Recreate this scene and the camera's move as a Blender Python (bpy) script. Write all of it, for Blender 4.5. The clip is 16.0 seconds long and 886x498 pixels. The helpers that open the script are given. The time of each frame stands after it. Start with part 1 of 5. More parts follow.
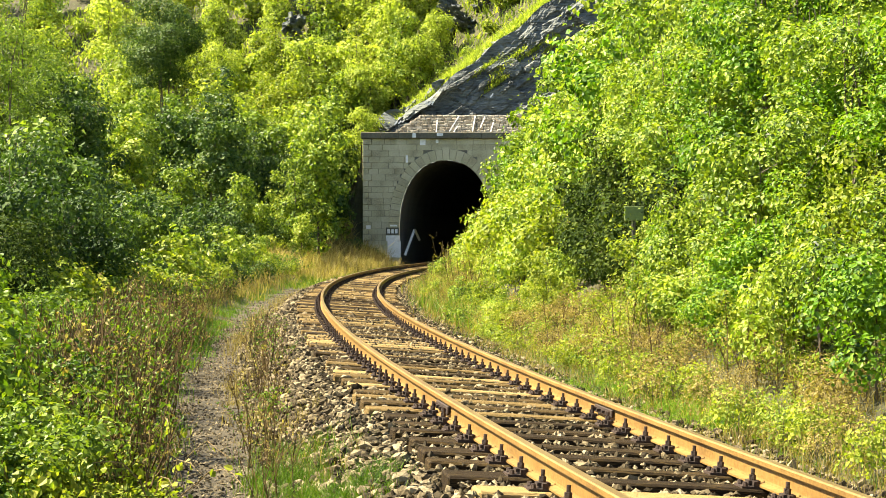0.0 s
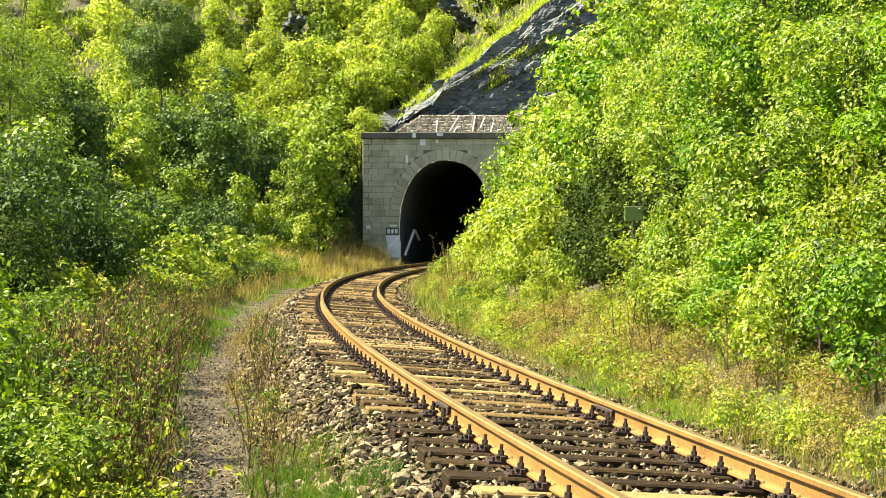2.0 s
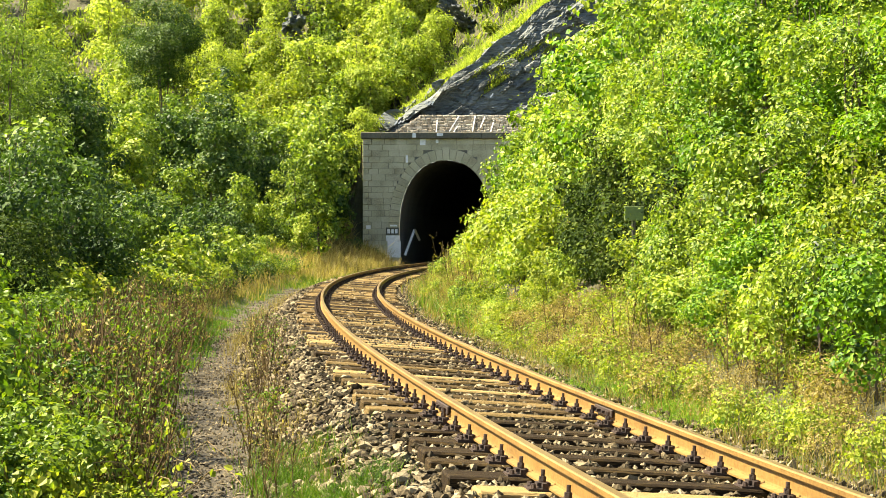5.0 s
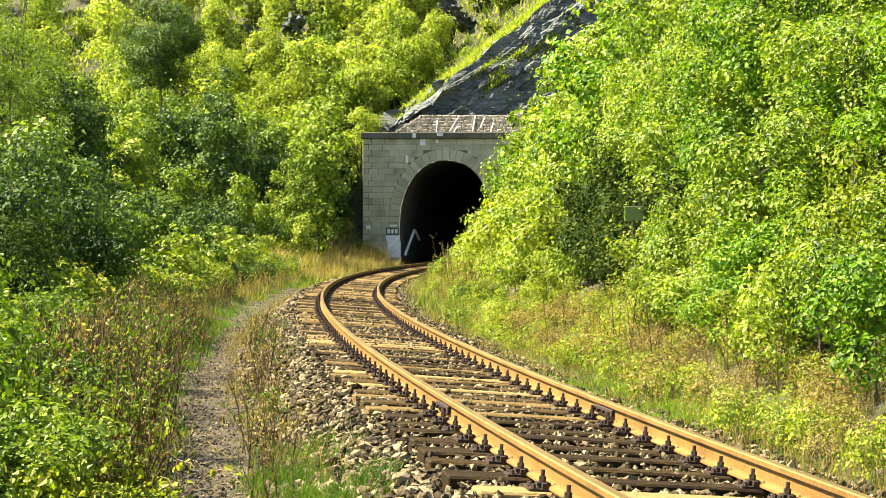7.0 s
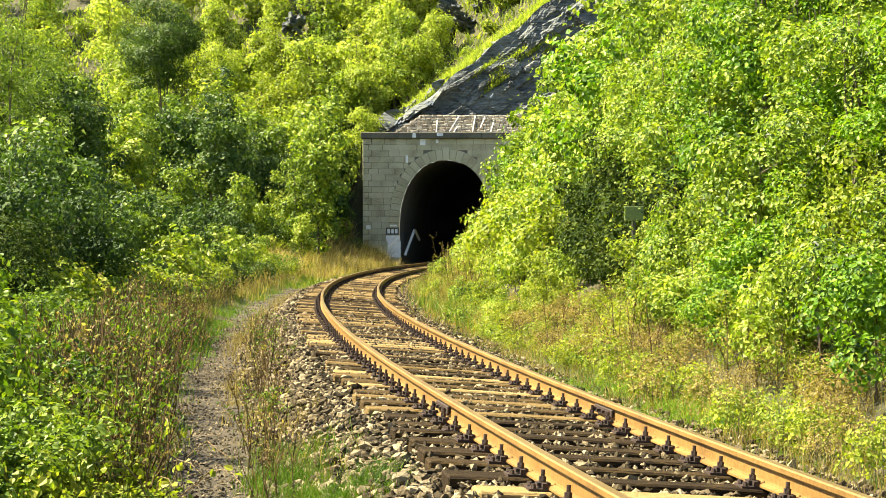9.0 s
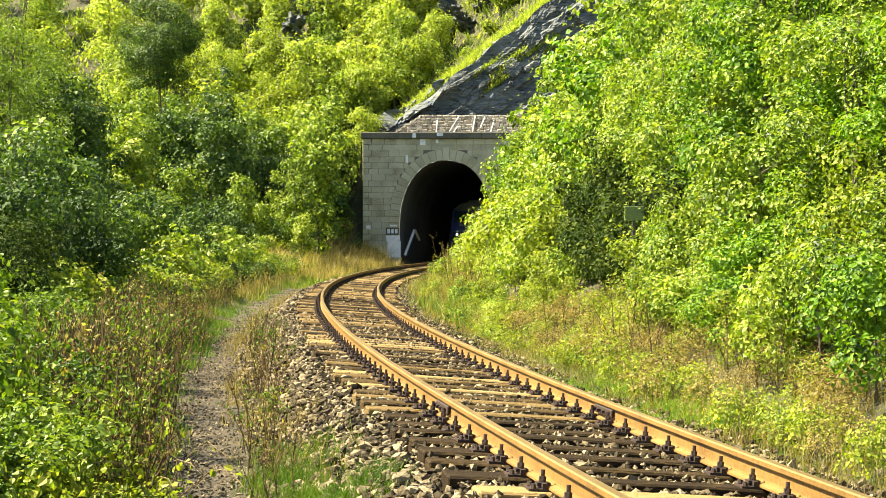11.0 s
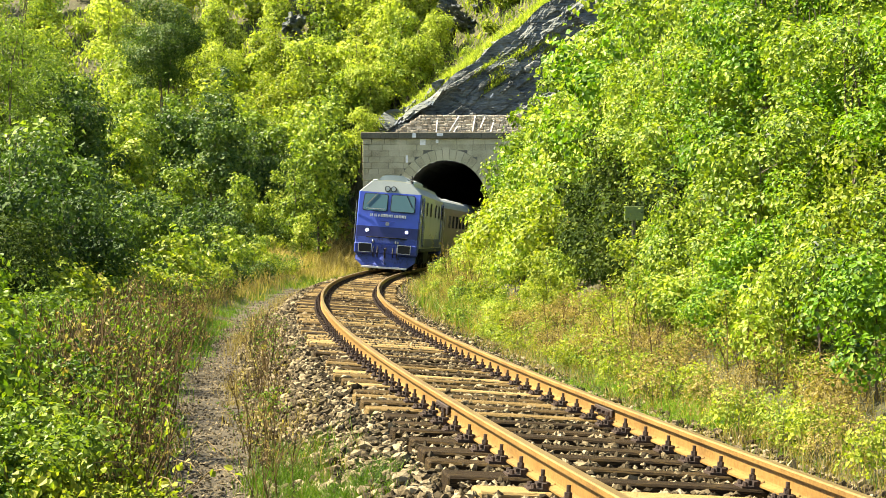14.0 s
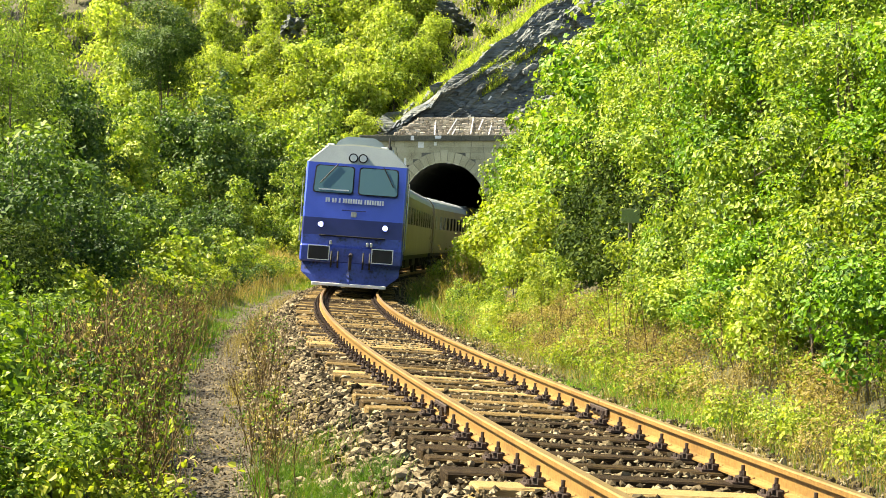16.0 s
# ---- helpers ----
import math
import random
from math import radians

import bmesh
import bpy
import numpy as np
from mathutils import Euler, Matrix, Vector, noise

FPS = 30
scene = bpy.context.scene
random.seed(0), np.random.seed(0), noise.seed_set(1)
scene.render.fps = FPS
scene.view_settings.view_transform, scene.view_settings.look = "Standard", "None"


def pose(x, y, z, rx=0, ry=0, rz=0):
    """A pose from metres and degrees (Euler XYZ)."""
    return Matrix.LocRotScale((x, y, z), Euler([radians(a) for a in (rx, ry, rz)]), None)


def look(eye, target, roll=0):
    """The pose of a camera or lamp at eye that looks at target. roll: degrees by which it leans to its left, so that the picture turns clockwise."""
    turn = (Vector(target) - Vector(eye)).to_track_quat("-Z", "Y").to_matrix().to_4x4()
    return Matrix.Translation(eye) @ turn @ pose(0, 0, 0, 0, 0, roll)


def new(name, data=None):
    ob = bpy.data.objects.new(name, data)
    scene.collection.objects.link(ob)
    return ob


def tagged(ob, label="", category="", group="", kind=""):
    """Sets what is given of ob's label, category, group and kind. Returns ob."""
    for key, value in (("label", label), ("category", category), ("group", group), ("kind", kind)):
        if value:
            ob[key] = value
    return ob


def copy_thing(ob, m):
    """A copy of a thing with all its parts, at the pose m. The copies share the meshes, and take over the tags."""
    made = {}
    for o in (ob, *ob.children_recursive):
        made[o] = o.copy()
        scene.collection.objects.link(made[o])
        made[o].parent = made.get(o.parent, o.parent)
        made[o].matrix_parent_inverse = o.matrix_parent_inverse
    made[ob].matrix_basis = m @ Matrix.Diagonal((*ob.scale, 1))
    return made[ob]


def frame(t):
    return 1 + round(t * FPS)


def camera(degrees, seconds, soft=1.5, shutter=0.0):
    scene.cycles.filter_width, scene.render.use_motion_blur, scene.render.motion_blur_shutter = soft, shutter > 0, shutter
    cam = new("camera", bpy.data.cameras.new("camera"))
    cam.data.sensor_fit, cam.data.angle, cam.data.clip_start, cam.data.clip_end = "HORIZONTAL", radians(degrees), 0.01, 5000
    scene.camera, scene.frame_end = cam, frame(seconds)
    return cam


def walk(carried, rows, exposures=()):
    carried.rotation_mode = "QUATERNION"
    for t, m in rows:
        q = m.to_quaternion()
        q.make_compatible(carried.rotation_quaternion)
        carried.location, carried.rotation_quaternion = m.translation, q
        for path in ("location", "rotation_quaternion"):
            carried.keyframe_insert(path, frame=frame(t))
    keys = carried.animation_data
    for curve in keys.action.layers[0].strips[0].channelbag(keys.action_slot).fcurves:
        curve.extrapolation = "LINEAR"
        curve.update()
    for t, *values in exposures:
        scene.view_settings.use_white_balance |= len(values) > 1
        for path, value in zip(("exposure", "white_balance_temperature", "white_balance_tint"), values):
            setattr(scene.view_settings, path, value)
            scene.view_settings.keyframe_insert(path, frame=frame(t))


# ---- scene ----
cam = camera(30.0, 16.0, soft=0.6)
EYE_Z = 1.38
walk(cam, [
    (0.0, pose(0, 0, EYE_Z, 89.785, 0, 0)),
    (15.4, pose(0, 0, EYE_Z, 89.785, 0, 0)),
    (15.6, pose(0, -0.015, EYE_Z, 89.79, 0, -0.008)),
    (16.0, pose(0, -0.28, EYE_Z, 89.865, 0, -0.062)),
], exposures=[(0.0, 2.26, 6850, 8), (16.0, 2.26, 6850, 8)])

# ---- light: sun from the left, clear sky ----
SUN_EL, SUN_AZ = radians(51), radians(-82)      # azimuth from +y towards +x
world = bpy.data.worlds.new("sky")
scene.world = world
world.use_nodes = True
wn = world.node_tree.nodes
sky = wn.new("ShaderNodeTexSky")
sky.sky_type, sky.sun_disc = "NISHITA", False
sky.sun_elevation, sky.sun_rotation = SUN_EL, SUN_AZ
wn["Background"].inputs["Strength"].default_value = 0.066
world.node_tree.links.new(sky.outputs[0], wn["Background"].inputs["Color"])
sun_data = bpy.data.lights.new("sun", "SUN")
sun_data.energy, sun_data.angle, sun_data.color = 5.0, radians(0.5), (1.0, 0.89, 0.70)
sun = new("sun", sun_data)
SUN_FROM = Vector((math.sin(SUN_AZ) * math.cos(SUN_EL), math.cos(SUN_AZ) * math.cos(SUN_EL), math.sin(SUN_EL)))
sun.matrix_world = look(SUN_FROM * 60, (0, 0, 0))

# ---- materials ----
def shader(name):
    m = bpy.data.materials.new(name)
    m.use_nodes = True
    nt = m.node_tree
    return m, nt.nodes, nt.links, nt.nodes["Principled BSDF"]


def ramp_of(nodes, stops):
    r = nodes.new("ShaderNodeValToRGB")
    el = r.color_ramp.elements
    el[0].position, el[0].color = stops[0][0], (*stops[0][1], 1)
    el[1].position, el[1].color = stops[-1][0], (*stops[-1][1], 1)
    for p, c in stops[1:-1]:
        e = el.new(p)
        e.color = (*c, 1)
    return r


def surface(name, stops, scale=4.0, rough=0.8, bump=0.3, metal=0.0, fine=40.0, vary="", spread=0.35, stretch=None, spec=0.5, spin=0.0, depth=0.02):
    """Two scales of noise drive colour; the finer one also gives relief. vary: 'object' or 'island' shifts the tone piece by piece."""
    m, n, l, b = shader(name)
    co = n.new("ShaderNodeTexCoord")
    src = co.outputs["Object"]
    if stretch:
        mp = n.new("ShaderNodeMapping")
        mp.inputs["Scale"].default_value = stretch
        mp.inputs["Rotation"].default_value = (0, spin, 0)
        l.new(src, mp.inputs[0])
        src = mp.outputs[0]
    big, small = n.new("ShaderNodeTexNoise"), n.new("ShaderNodeTexNoise")
    for t, s in ((big, scale), (small, fine)):
        t.inputs["Scale"].default_value, t.inputs["Detail"].default_value = s, 5
        l.new(src, t.inputs["Vector"])
    mix = n.new("ShaderNodeMath")
    mix.operation = "MULTIPLY_ADD"
    mix.inputs[1].default_value = 0.45
    l.new(small.outputs[0], mix.inputs[0])
    half = n.new("ShaderNodeMath")
    half.operation = "MULTIPLY"
    half.inputs[1].default_value = 0.55
    l.new(big.outputs[0], half.inputs[0])
    l.new(half.outputs[0], mix.inputs[2])
    value = mix.outputs[0]
    if vary:
        info = n.new("ShaderNodeObjectInfo" if vary == "object" else "ShaderNodeNewGeometry")
        add = n.new("ShaderNodeMath")
        add.operation = "MULTIPLY_ADD"
        add.inputs[1].default_value = spread
        l.new(info.outputs["Random" if vary == "object" else "Random Per Island"], add.inputs[0])
        off = n.new("ShaderNodeMath")
        off.operation = "SUBTRACT"
        off.inputs[1].default_value = spread / 2
        l.new(value, off.inputs[0])
        l.new(off.outputs[0], add.inputs[2])
        value = add.outputs[0]
    r = ramp_of(n, stops)
    l.new(value, r.inputs[0])
    l.new(r.outputs[0], b.inputs["Base Color"])
    b.inputs["Roughness"].default_value, b.inputs["Metallic"].default_value = rough, metal
    b.inputs["Specular IOR Level"].default_value = spec
    if bump:
        bp = n.new("ShaderNodeBump")
        bp.inputs["Strength"].default_value, bp.inputs["Distance"].default_value = bump, depth
        l.new(small.outputs[0], bp.inputs["Height"])
        l.new(bp.outputs[0], b.inputs["Normal"])
    return m


def foliage(name, stops, through_light=0.5, rough=0.55, tint=0.25, gloss=0.25):
    """Leaves: each leaf its own tone, patches of tone by place, light shining through."""
    m, n, l, b = shader(name)
    geo, obj = n.new("ShaderNodeNewGeometry"), n.new("ShaderNodeObjectInfo")
    tex, co = n.new("ShaderNodeTexNoise"), n.new("ShaderNodeTexCoord")
    tex.inputs["Scale"].default_value = 0.8
    l.new(co.outputs["Object"], tex.inputs["Vector"])
    a = n.new("ShaderNodeMath")
    a.operation, a.inputs[1].default_value = "MULTIPLY_ADD", 0.6
    l.new(geo.outputs["Random Per Island"], a.inputs[0])
    c = n.new("ShaderNodeMath")
    c.operation, c.inputs[1].default_value = "MULTIPLY_ADD", 0.5
    l.new(tex.outputs[0], c.inputs[0])
    d = n.new("ShaderNodeMath")
    d.operation, d.inputs[1].default_value, d.inputs[2].default_value = "MULTIPLY_ADD", tint, -0.05 - tint / 2
    l.new(obj.outputs["Random"], d.inputs[0])
    l.new(d.outputs[0], c.inputs[2])
    l.new(c.outputs[0], a.inputs[2])
    r = ramp_of(n, stops)
    l.new(a.outputs[0], r.inputs[0])
    l.new(r.outputs[0], b.inputs["Base Color"])
    b.inputs["Roughness"].default_value = rough
    b.inputs["Specular IOR Level"].default_value = gloss
    tr, mx = n.new("ShaderNodeBsdfTranslucent"), n.new("ShaderNodeMixShader")
    br = n.new("ShaderNodeMix")
    br.data_type, br.blend_type = "RGBA", "MULTIPLY"
    br.inputs["Factor"].default_value = 1.0
    br.inputs[7].default_value = (1.25, 1.35, 0.5, 1)
    l.new(r.outputs[0], br.inputs[6])
    l.new(br.outputs[2], tr.inputs["Color"])
    mx.inputs[0].default_value = through_light
    l.new(b.outputs[0], mx.inputs[1])
    l.new(tr.outputs[0], mx.inputs[2])
    l.new(mx.outputs[0], n["Material Output"].inputs["Surface"])
    return m


def plain(name, col, rough=0.5, metal=0.0, spec=0.5, glow=0.0):
    m, n, l, b = shader(name)
    b.inputs["Base Color"].default_value = (*col, 1)
    b.inputs["Roughness"].default_value, b.inputs["Metallic"].default_value = rough, metal
    b.inputs["Specular IOR Level"].default_value = spec
    if glow:
        b.inputs["Emission Color"].default_value = (1.0, 0.93, 0.8, 1)
        b.inputs["Emission Strength"].default_value = glow
    return m


LEAF_BRIGHT = foliage("leaf_bright", [(0.1, (0.020, 0.044, 0.007)), (0.38, (0.135, 0.215, 0.020)), (0.72, (0.30, 0.37, 0.038)), (0.92, (0.45, 0.47, 0.10)), (1.0, (0.60, 0.58, 0.30))], 0.33, 0.5, 0.25, 0.28)
LEAF_LUSH = foliage("leaf_lush", [(0.1, (0.014, 0.042, 0.005)), (0.42, (0.085, 0.19, 0.011)), (0.75, (0.19, 0.31, 0.018)), (0.94, (0.33, 0.42, 0.06)), (1.0, (0.52, 0.54, 0.24))], 0.35, 0.5, 0.2, 0.25)
# Lighter than the near leaves, to take in haze over the hillside
LEAF_HILL = foliage("leaf_hill", [(0.1, (0.08, 0.115, 0.020)), (0.4, (0.232, 0.298, 0.040)), (0.75, (0.378, 0.435, 0.068)), (1.0, (0.52, 0.52, 0.18))], 0.46)
# Leaf colour darkened to stand in for shade on hedge hollow and bushes
LEAF_SHADE_TONE = foliage("leaf_shade_tone", [(0.1, (0.010, 0.021, 0.006)), (0.55, (0.036, 0.060, 0.012)), (0.85, (0.090, 0.12, 0.022)), (1.0, (0.17, 0.20, 0.05))], 0.2, 0.7, 0.25, 0.05)
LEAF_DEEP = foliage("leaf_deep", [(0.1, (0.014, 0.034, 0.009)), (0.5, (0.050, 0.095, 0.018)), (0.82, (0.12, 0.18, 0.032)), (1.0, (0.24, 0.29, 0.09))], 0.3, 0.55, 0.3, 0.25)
LEAF_MID = foliage("leaf_mid", [(0.1, (0.035, 0.066, 0.010)), (0.5, (0.12, 0.19, 0.022)), (0.8, (0.215, 0.29, 0.034)), (1.0, (0.36, 0.39, 0.10))], 0.36, 0.5, 0.25, 0.28)
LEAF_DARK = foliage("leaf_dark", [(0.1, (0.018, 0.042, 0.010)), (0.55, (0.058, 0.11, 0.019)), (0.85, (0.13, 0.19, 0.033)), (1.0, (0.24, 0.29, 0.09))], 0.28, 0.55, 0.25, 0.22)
LEAF_YELLOW = foliage("leaf_yellow", [(0.05, (0.05, 0.085, 0.010)), (0.4, (0.18, 0.24, 0.022)), (0.8, (0.33, 0.355, 0.040)), (1.0, (0.47, 0.42, 0.09))], 0.42)
LEAF_BRAMBLE = foliage("leaf_bramble", [(0.1, (0.018, 0.043, 0.006)), (0.5, (0.085, 0.155, 0.010)), (0.82, (0.175, 0.25, 0.018)), (1.0, (0.42, 0.38, 0.03))], 0.38, 0.5, 0.25, 0.25)
GRASS_GREEN = foliage("grass_green", [(0.1, (0.035, 0.085, 0.008)), (0.6, (0.105, 0.185, 0.015)), (1.0, (0.29, 0.28, 0.05))], 0.35, 0.5)
GRASS_DRY = foliage("grass_dry", [(0.1, (0.06, 0.046, 0.014)), (0.5, (0.25, 0.195, 0.062)), (1.0, (0.47, 0.39, 0.17))], 0.4, 0.7)
WEED_BROWN = foliage("weed_brown", [(0.1, (0.04, 0.026, 0.010)), (0.6, (0.12, 0.08, 0.03)), (1.0, (0.26, 0.18, 0.065))], 0.15, 0.8)
CANE = surface("tan_cane", [(0.3, (0.10, 0.065, 0.022)), (0.7, (0.30, 0.21, 0.08))], 6, 0.7, 0.2)
BARK = surface("bark", [(0.3, (0.04, 0.03, 0.02)), (0.7, (0.14, 0.11, 0.08))], 3, 0.9, 0.6, fine=25, stretch=(4, 4, 1))
SOIL = surface("soil_with_litter", [(0.3, (0.018, 0.018, 0.007)), (0.5, (0.045, 0.044, 0.015)), (0.7, (0.10, 0.092, 0.034))], 0.9, 0.95, 1.0, fine=26, depth=0.05)
DIRT = surface("trodden_dirt", [(0.3, (0.010, 0.008, 0.004)), (0.5, (0.046, 0.037, 0.019)), (0.68, (0.135, 0.108, 0.058))], 1.6, 0.95, 1.0, fine=30, depth=0.04)
STONE = surface("ballast_stone", [(0.25, (0.018, 0.013, 0.005)), (0.5, (0.078, 0.060, 0.030)), (0.9, (0.33, 0.27, 0.16))], 9, 0.85, 0.35, fine=60, vary="island", spread=0.6, spec=0.2)
BED = surface("ballast_bed", [(0.35, (0.02, 0.016, 0.010)), (0.65, (0.09, 0.07, 0.045))], 6, 0.95, 1.0, fine=35)
TIMBER = surface("weathered_oak", [(0.3, (0.014, 0.008, 0.002)), (0.5, (0.098, 0.063, 0.019)), (0.72, (0.27, 0.19, 0.075))], 5, 0.8, 0.6, fine=30, vary="object", spread=0.5, stretch=(0.6, 9, 6), spec=0.15)
RUST = surface("rail_rust", [(0.3, (0.13, 0.066, 0.016)), (0.5, (0.215, 0.125, 0.03)), (0.72, (0.30, 0.185, 0.05))], 1.6, 0.6, 0.15, fine=30, metal=0.15)
RAILTOP = surface("rail_head", [(0.3, (0.20, 0.125, 0.05)), (0.7, (0.40, 0.28, 0.14))], 1.5, 0.35, 0.05, metal=0.6, fine=40)
IRON = surface("dark_rusty_iron", [(0.3, (0.008, 0.005, 0.003)), (0.7, (0.045, 0.023, 0.012))], 12, 0.75, 0.4, fine=60)
ASHLAR = surface("grey_ashlar", [(0.28, (0.17, 0.15, 0.09)), (0.5, (0.40, 0.37, 0.235)), (0.72, (0.53, 0.49, 0.335))], 0.9, 0.9, 0.5, fine=14, vary="object", spread=0.12)
MORTAR = surface("dark_joint", [(0.3, (0.10, 0.095, 0.075)), (0.7, (0.20, 0.19, 0.15))], 2, 0.95, 0.4)
COPING = surface("weathered_coping", [(0.3, (0.045, 0.043, 0.03)), (0.7, (0.16, 0.15, 0.105))], 0.8, 0.9, 0.5, fine=12)
# Sooty stone, its tone lifted to stand in for haze over the dark
SOOT_HAZED = surface("sooty_hazed_lining", [(0.3, (0.03, 0.03, 0.027)), (0.7, (0.10, 0.10, 0.088))], 0.5, 0.95, 0.4)
RUBBLE = surface("rubble_stone", [(0.25, (0.16, 0.135, 0.095)), (0.5, (0.34, 0.30, 0.225)), (0.8, (0.58, 0.53, 0.43))], 3, 0.9, 0.6, fine=25, vary="object", spread=0.3)
ROCK = surface("slate_rock", [(0.33, (0.022, 0.024, 0.022)), (0.45, (0.085, 0.098, 0.092)), (0.58, (0.155, 0.175, 0.16)), (0.7, (0.25, 0.20, 0.125))], 0.5, 0.8, 1.0, fine=3.2, stretch=(0.5, 1, 3.2), spin=-0.62, depth=0.25)
WHITE = surface("white_paint", [(0.3, (0.55, 0.55, 0.52)), (0.6, (0.80, 0.80, 0.77))], 6, 0.8, 0.2)
BLUE = surface("royal_blue_paint", [(0.3, (0.045, 0.085, 0.46)), (0.7, (0.066, 0.115, 0.58))], 1.5, 0.30, 0.02)
MIDBLUE = surface("grimy_blue_paint", [(0.34, (0.005, 0.007, 0.02)), (0.46, (0.024, 0.046, 0.24)), (0.60, (0.034, 0.062, 0.32)), (0.75, (0.09, 0.11, 0.26))], 2.6, 0.42, 0.04, fine=14)
# Navy paint; on the cab front it also stands for the recess's shade
NAVY_AND_SHADE = surface("dark_blue_paint_and_shade", [(0.3, (0.008, 0.011, 0.085)), (0.7, (0.014, 0.019, 0.14))], 1.5, 0.38, 0.02)
ROOFGREY = surface("light_grey_paint", [(0.3, (0.22, 0.255, 0.25)), (0.7, (0.33, 0.37, 0.355))], 1.2, 0.45, 0.03)
SIDECREAM = surface("pale_grey_paint", [(0.3, (0.34, 0.33, 0.24)), (0.7, (0.50, 0.48, 0.37))], 0.8, 0.35, 0.03)
COACHLOW = surface("brown_grey_paint", [(0.3, (0.14, 0.10, 0.05)), (0.7, (0.24, 0.18, 0.095))], 0.8, 0.5, 0.05)
BLACK = surface("black_underframe", [(0.3, (0.004, 0.004, 0.004)), (0.7, (0.018, 0.016, 0.014))], 4, 0.7, 0.2)
STEEL = surface("worn_steel", [(0.3, (0.25, 0.25, 0.24)), (0.7, (0.5, 0.5, 0.48))], 5, 0.4, 0.05, metal=0.8)
# Teal base colour stands in for sky reflected in the windscreens
PANE = plain("sky_teal_glass", (0.055, 0.115, 0.130), 0.10, 0.0, 0.5)
DARKPANE = plain("dark_glass", (0.015, 0.02, 0.022), 0.08, 0.0, 0.8)
RUBBER = plain("black_rubber", (0.005, 0.005, 0.006), 0.6, spec=0.25)
LAMPGLASS = plain("clear_lamp_glass", (0.6, 0.62, 0.6), 0.1)
LIT = plain("lit_headlight", (1, 1, 0.95), 0.3, glow=14)
SIGNGREY = surface("grey_green_sign_paint", [(0.3, (0.10, 0.14, 0.04)), (0.7, (0.19, 0.24, 0.08))], 3, 0.7, 0.1)

# ---- mesh helpers ----
def part(name, bm, material, parent=None, label=""):
    me = bpy.data.meshes.new(name)
    if isinstance(bm, bmesh.types.BMesh):
        bm.to_mesh(me)
        bm.free()
    else:
        vs, fs = bm
        me.from_pydata([tuple(v) for v in vs], [], [tuple(q) for q in fs])
    for mt in (material if isinstance(material, (list, tuple)) else [material]):
        me.materials.append(mt)
    ob = new(name, me)
    ob.parent = parent
    return tagged(ob, label)


def share(name, me, m, parent):
    ob = new(name, me)
    ob.parent = parent
    ob.matrix_basis = m
    return ob


def thing(name, label, category, group="", kind="", at=None):
    ob = tagged(new(name), label, category, group, kind)
    if at is not None:
        ob.matrix_basis = at
    return ob


def box(bm, x0, x1, y0, y1, z0, z1, bevel=0.0, segs=1):
    g = bmesh.ops.create_cube(bm, size=1.0)
    vs = g["verts"]
    for v in vs:
        v.co = Vector((x0 + (v.co.x + 0.5) * (x1 - x0), y0 + (v.co.y + 0.5) * (y1 - y0), z0 + (v.co.z + 0.5) * (z1 - z0)))
    if bevel:
        es = list({e for v in vs for e in v.link_edges})
        bmesh.ops.bevel(bm, geom=es, offset=bevel, segments=segs, affect="EDGES", profile=0.6)
    return bm


def boxes(*rows, bevel=0.0):
    bm = bmesh.new()
    for r in rows:
        box(bm, *r, bevel=bevel)
    return bm


def rod(bm, a, b, r0, r1=None, n=8):
    a, b = Vector(a), Vector(b)
    r1 = r0 if r1 is None else r1
    q = (b - a).to_track_quat("Z", "Y").to_matrix().to_4x4()
    g = bmesh.ops.create_cone(bm, cap_ends=True, segments=n, radius1=r0, radius2=max(r1, 1e-4), depth=(b - a).length)
    bmesh.ops.transform(bm, verts=g["verts"], matrix=Matrix.Translation((a + b) / 2) @ q)
    return bm


def prism(outline, y0, y1, axis="y"):
    """A closed outline of (x, z) pulled from y0 to y1."""
    bm = bmesh.new()
    a = [bm.verts.new((x, y0, z)) for x, z in outline]
    b = [bm.verts.new((x, y1, z)) for x, z in outline]
    n = len(outline)
    bm.faces.new(a)
    bm.faces.new(b[::-1])
    for i in range(n):
        bm.faces.new((a[i], b[i], b[(i + 1) % n], a[(i + 1) % n]))
    bmesh.ops.recalc_face_normals(bm, faces=bm.faces)
    return bm


def mesh_np(name, verts, tris, material, flat=True):
    """A triangle mesh from arrays."""
    me = bpy.data.meshes.new(name)
    nv, nt = len(verts), len(tris)
    me.vertices.add(nv)
    me.vertices.foreach_set("co", np.asarray(verts, np.float32).ravel())
    me.loops.add(nt * 3)
    me.loops.foreach_set("vertex_index", np.asarray(tris, np.int32).ravel())
    me.polygons.add(nt)
    me.polygons.foreach_set("loop_start", np.arange(0, nt * 3, 3, dtype=np.int32))
    me.materials.append(material)
    me.update(calc_edges=True)
    if flat:
        me.shade_flat()
    return me


def unit(a):
    return a / np.maximum(np.linalg.norm(a, axis=1, keepdims=True), 1e-9)


def leaf_arrays(c, nrm, size, rng, wide=0.55, droop=0.3):
    """Folded leaf blades, two triangles each."""
    k = len(c)
    t = rng.normal(size=(k, 3))
    t[:, 2] -= droop
    nrm = unit(nrm)
    t = unit(t - nrm * (t * nrm).sum(1, keepdims=True))
    b = np.cross(nrm, t)
    s = np.asarray(size).reshape(-1, 1)
    v = np.stack([c - t * s / 2, c + b * s * wide / 2 + nrm * s * 0.12, c + t * s / 2, c - b * s * wide / 2 + nrm * s * 0.12], 1).reshape(-1, 3)
    i = np.arange(k)[:, None] * 4
    f = np.concatenate([i + [[0, 2, 1]], i + [[0, 3, 2]]], 1).reshape(-1, 3)
    return v, f


